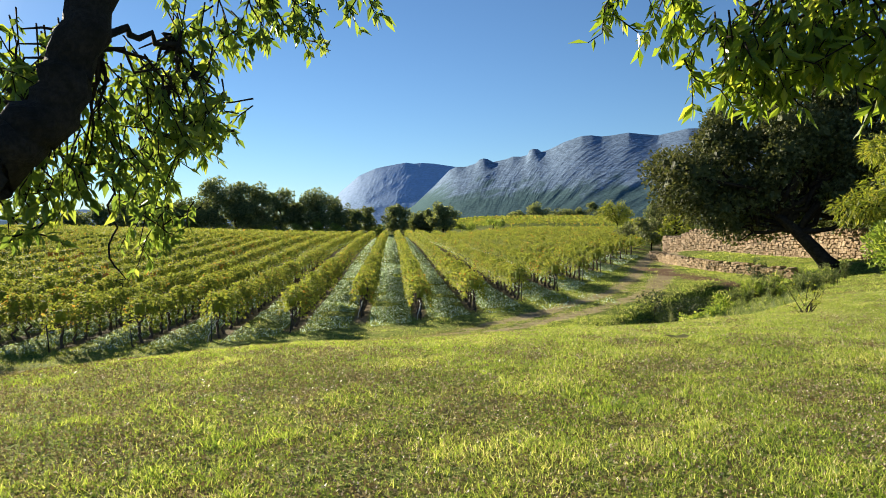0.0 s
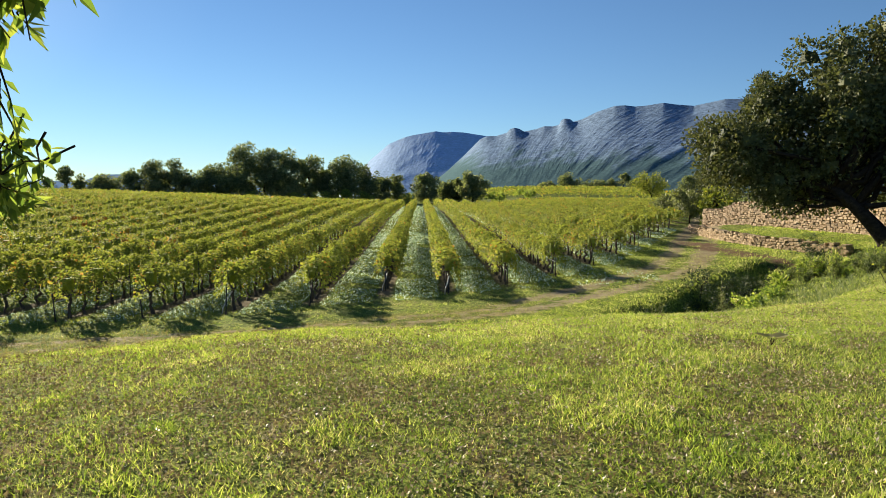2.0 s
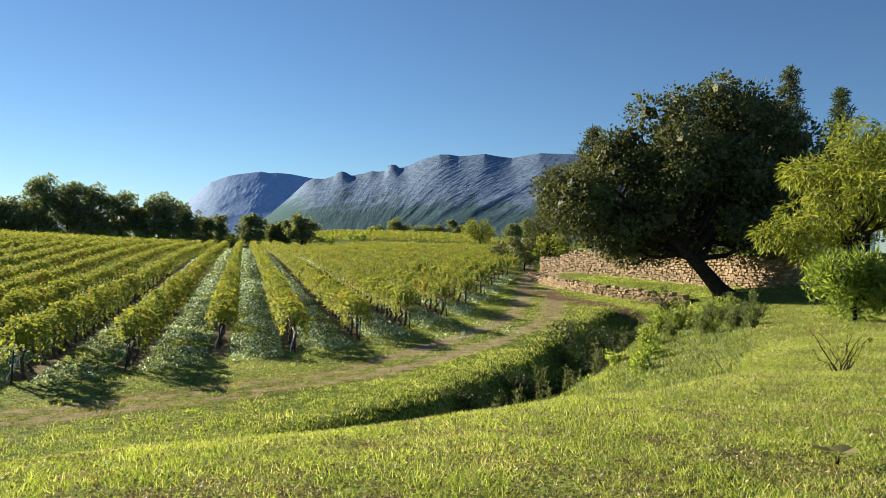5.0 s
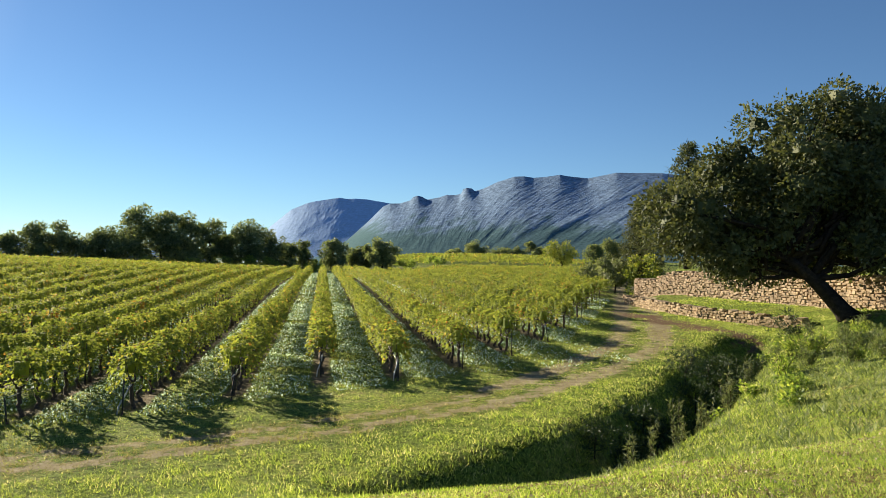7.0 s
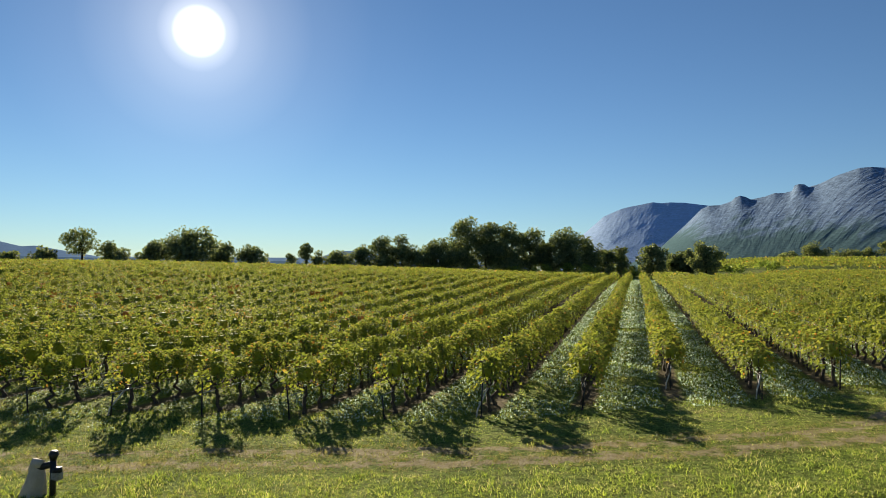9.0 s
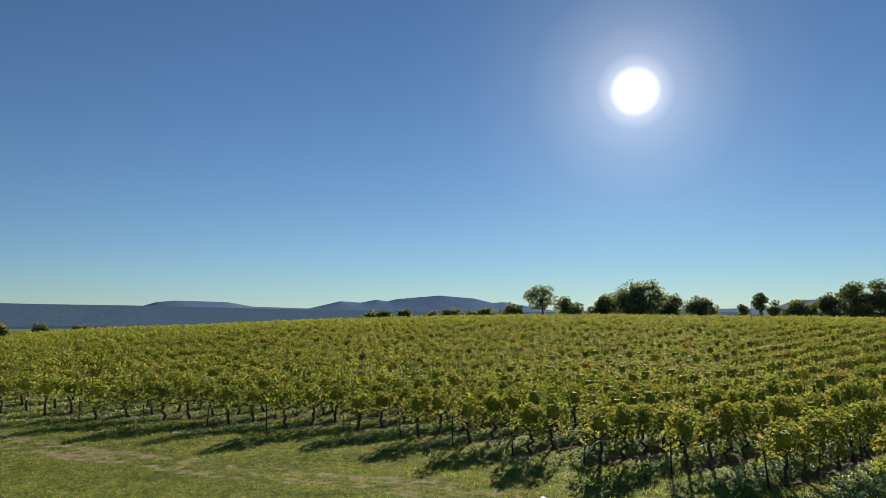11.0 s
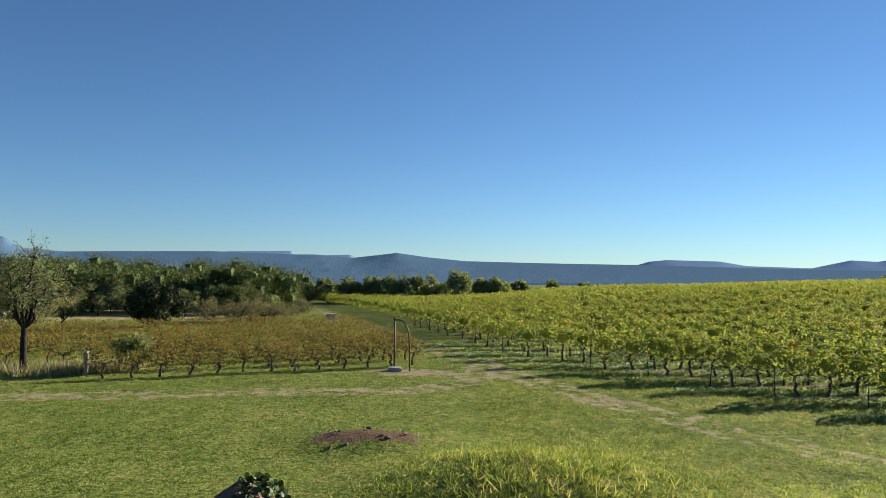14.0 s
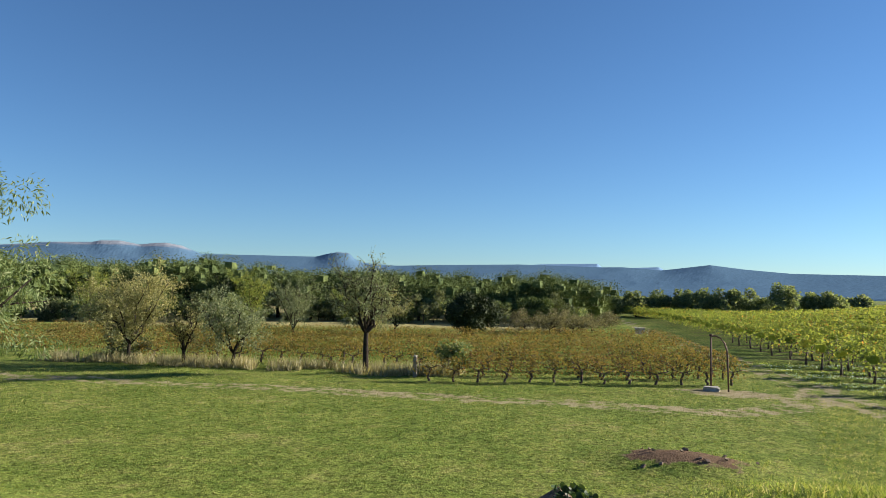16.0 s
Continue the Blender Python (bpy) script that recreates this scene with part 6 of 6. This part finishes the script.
grass_patch("meadow_grass", "low meadow grass around the farm track", x, y, (0.02 + 0.0014 * far + 0.12 * tall) * g.uniform(0.4, 1.6, len(x)) * (1 + 0.5 * waves(x, y, 0.6, 78) + 0.6 * np.clip(waves(x, y, 0.3, 81), 0, 1)), SPRIG, M_meadow, g, 1.1)
x, y = scatter(g, 200000, (-27, 1), (-8, 17))
near = np.exp(-(((x + 17) / 5.5) ** 2 + ((y - 8.5) / 4.2) ** 2)) * (0.55 + 0.6 * waves(x, y, 0.9, 82) + 0.5 * waves(x, y, 2.2, 83))
keep = (g.random(len(x)) < near) & (from_line(x, y, TRACK)[0] > 1.0) & (g.random(len(x)) > earth_and_shade_at(x, y) * 1.2)
x, y, near = x[keep], y[keep], np.clip(near[keep], 0, 1)
grass_patch("long_grass", "lush bright green grass over a low mound", x, y, (0.035 + 0.035 * near) * g.uniform(0.5, 1.5, len(x)), TUFT, M_grass, g, 1.0)
x, y = scatter(g, 190000, (-34, 8), (-8, 25))
d = from_line(x, y, CREST)
keep = (d[0] * d[1] < -2) & (in_vineyard(x, y) < 0.6) & (g.random(len(x)) > dirt_at(x, y) * 1.1) & (g.random(len(x)) < 0.35 + 0.6 * (waves(x, y, 0.5, 84) > 0)) & (g.random(len(x)) < np.clip(15 / np.hypot(x + 3, y - 7), 0.3, 1))
x, y = x[keep], y[keep]
grass_patch("headland_grass", "short green grass along the headland of the vineyard", x, y, (0.03 + 0.0016 * np.hypot(x + 3, y - 7)) * g.uniform(0.5, 1.6, len(x)), TUFT, M_meadow, g, 0.9)
# tall dry grass before the russet vines
x, y = scatter(g, 26000, (-36.5, -27), (-29, -6))
keep = (waves(x, y, 2.5, 76) > -0.25) & (np.abs((x + 33.5) + 0.2 * (y + 10) + 0.6 * waves(x, y, 6, 67)) < 1.0)
x, y = x[keep], y[keep]
grass_patch("tall_dry_grass", "tall straw-coloured grass in a strip before the vines", x, y, 0.46 * g.uniform(0.4, 1.4, len(x)), SPIKE, M_straw, g, 0.5)
# silvery weeds between the rows and on the headland
x, y = scatter(g, 640000, (-48, 2), (16, 62))
iv = in_vineyard(x, y)
across = (RV[0] * x + RV[1] * y - ROW_ZERO) / ROW_GAP
off = np.abs(across - np.round(across))
keep = (iv > -0.9 - 1.3 * (x < -14)) & (iv < 26) & (off > 0.14) & (g.random(len(x)) < np.clip(26 / np.hypot(x + 3, y - 7), 0.2, 1))
x, y = x[keep], y[keep]
u, t = g.uniform(-4.5, 4.5, 60000) * ROW_GAP + ROW_ZERO, 30 + 140 * g.random(60000) ** 1.3      # the long aisles before the lawn, up to their far end
off = np.abs((u - ROW_ZERO) / ROW_GAP - np.round((u - ROW_ZERO) / ROW_GAP))
u, t = u[off > 0.14], t[off > 0.14]
x, y = np.append(x, RV[0] * u + RU[0] * t), np.append(y, RV[1] * u + RU[1] * t)
order = g.permutation(len(x))
x, y = x[order], y[order]
far = np.hypot(x + 3, y - 7)
half = int(len(x) * 0.5)
grass_patch("weeds", "low green weeds between the vine rows", x[:half], y[:half], (0.04 + 0.0016 * far[:half]) * g.uniform(0.5, 1.5, half), TUFT, M_grass, g, 0.9)
sel = waves(x, y, 5, 68) > np.where(x < -14, -0.1, -0.4)
sel[:half] = False
grass_patch("flowering_weeds", "silvery weeds with tiny white flowers between the vine rows", x[sel], y[sel], np.where(x[sel] < -14, 0.022 + 0.001 * far[sel], 0.030 + 0.0018 * far[sel]) * g.uniform(0.5, 1.4, sel.sum()), SHRED, M_weed, g, 1.2, 0.04)

# a bare twig bush and a seedling with broad leaves on the lawn
g = np.random.default_rng(71)
twig = tagged(new("twig_bush"), "nearly leafless low bush of thin brown twigs on the lawn", "bush")
twig.location = on_ground(7.0, 14.2)
for k in range(9):
    a = k * 2.4
    e = (math.cos(a) * g.uniform(0.25, 0.6), math.sin(a) * g.uniform(0.25, 0.6), g.uniform(0.25, 0.62))
    q = curve_to(g, (0, 0, -0.05), e, 0.05, 6)
    shoot = rod("shoot", q, np.linspace(0.012, 0.003, 6), M_bark, twig, 4)
    n = 12
    i = g.integers(2, 6, n)
    v, f = leaves(q[i] + g.normal(0, .01, (n, 3)), rand_dirs(g, n), rand_dirs(g, n), 0.06 * g.uniform(.6, 1.2, n), DIAMOND)
    put("foliage", mesh_from("foliage", v, f, M_lime), shoot)
sprout = tagged(new("seedling"), "small seedling with a few broad yellow-green leaves", "plant")
sprout.location = on_ground(3.03, 9.5)
for k, (a, s) in enumerate(((0.3, 0.15), (2.6, 0.14), (4.2, 0.10), (1.5, 0.09), (5.5, 0.08))):
    stem = rod("stem", [(0, 0, -0.02), (math.cos(a) * 0.015, math.sin(a) * 0.015, 0.05), (math.cos(a) * 0.04, math.sin(a) * 0.04, 0.075)], [0.004, 0.003, 0.002], M_bark, sprout, 4)
    v, f = leaves(np.array([(math.cos(a) * 0.04, math.sin(a) * 0.04, 0.075)]), np.array([(math.cos(a), math.sin(a), 0.25)]), np.array([(0.1, 0, 1.0)]), [s], LOBED)
    put("blade", mesh_from("blade", v, f, M_dry_leaf), stem)

# dark shrubs down in the ditch, feathery herbs on its bank
def along_ditch(u):
    i = u * (len(DITCH) - 1)
    j = min(int(i), len(DITCH) - 2)
    return np.array(DITCH[j]) + (np.array(DITCH[j + 1]) - np.array(DITCH[j])) * (i - j)


g = np.random.default_rng(77)
for k in range(24):
    u = 0.36 + 0.5 * k / 23
    p = along_ditch(u) + g.normal(0, 0.45, 2)
    t = g.uniform(0.85, 1.35) * (0.75 + 0.45 * u)
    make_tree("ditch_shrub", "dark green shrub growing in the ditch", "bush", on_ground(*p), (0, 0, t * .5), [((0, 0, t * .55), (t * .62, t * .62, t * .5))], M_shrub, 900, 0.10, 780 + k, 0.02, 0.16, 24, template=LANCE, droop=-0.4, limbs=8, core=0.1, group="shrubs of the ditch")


def upright_herb(x, y, tall, wide, stems, leaf_count, leaf_size, mat, seed, label, group):
    """Upright stems from one root, clad in narrow leaves."""
    g = np.random.default_rng(seed)
    plant = tagged(new("wild_herb"), label, "plant", group)
    plant.location = on_ground(x, y)
    ends = [curve_to(g, (g.normal(0, .05), g.normal(0, .05), -0.03), (g.normal(0, wide), g.normal(0, wide), tall * g.uniform(0.6, 1.05)), 0.03, 5) for _ in range(stems)]
    tagged(put("stem", limb_mesh("stem", [tube(q, np.linspace(0.008, 0.003, 5), 3) for q in ends], M_vine_bark), plant), kind="stuff")
    w = np.array(ends)
    pick, u = g.integers(0, stems, leaf_count), g.uniform(0.6, 4, leaf_count)
    i = np.minimum(u.astype(int), 3)
    p = w[pick, i] + (w[pick, i + 1] - w[pick, i]) * (u - i)[:, None]
    d = rand_dirs(g, leaf_count)
    v, f = leaves(p, d + np.array([0, 0, 0.8]), rand_dirs(g, leaf_count) + np.array([0, 0, .6]), leaf_size * g.uniform(.5, 1.3, leaf_count), LANCE)
    put("foliage", mesh_from("foliage", v, f, mat), plant)


for k in range(46):
    p = along_ditch(g.uniform(0.55, 0.92))
    q = p + np.array([0.83, -0.56]) * g.uniform(1.3, 5.0) + g.normal(0, .3, 2)
    t = g.uniform(0.35, 0.8)
    upright_herb(q[0], q[1], t, 0.16, 14, 330, 0.13, (M_feather, M_feather, M_grass)[k % 3], 900 + k, "feathery grey-green herb on the bank of the ditch", "herbs on the bank")
for k in range(14):
    p = along_ditch(0.32 + 0.034 * k) + np.array([0.5, -0.35]) * g.uniform(0.8, 1.6)
    upright_herb(p[0], p[1], g.uniform(0.8, 1.25), 0.07, 6, 190, 0.12, M_olive, 960 + k, "tall upright grey-green mullein stalks in the ditch", "tall herbs in the ditch")
for k in range(16):
    x = g.uniform(7, 14.5)
    y = 20 + (x - 7) * 1.5 + g.uniform(0, 6)
    t = g.uniform(0.25, 0.5)
    make_tree("wild_herb", "leafy bright green weed on the bank", "plant", on_ground(x, y), (0, 0, t * .5), [((0, 0, t * .5), (t * .9, t * .9, t * .45))], (M_grass, M_ash)[k % 2], 260, 0.10, 820 + k, 0.012, 0.14, 12, template=DIAMOND, limbs=5, core=0.1, group="weeds on the bank")
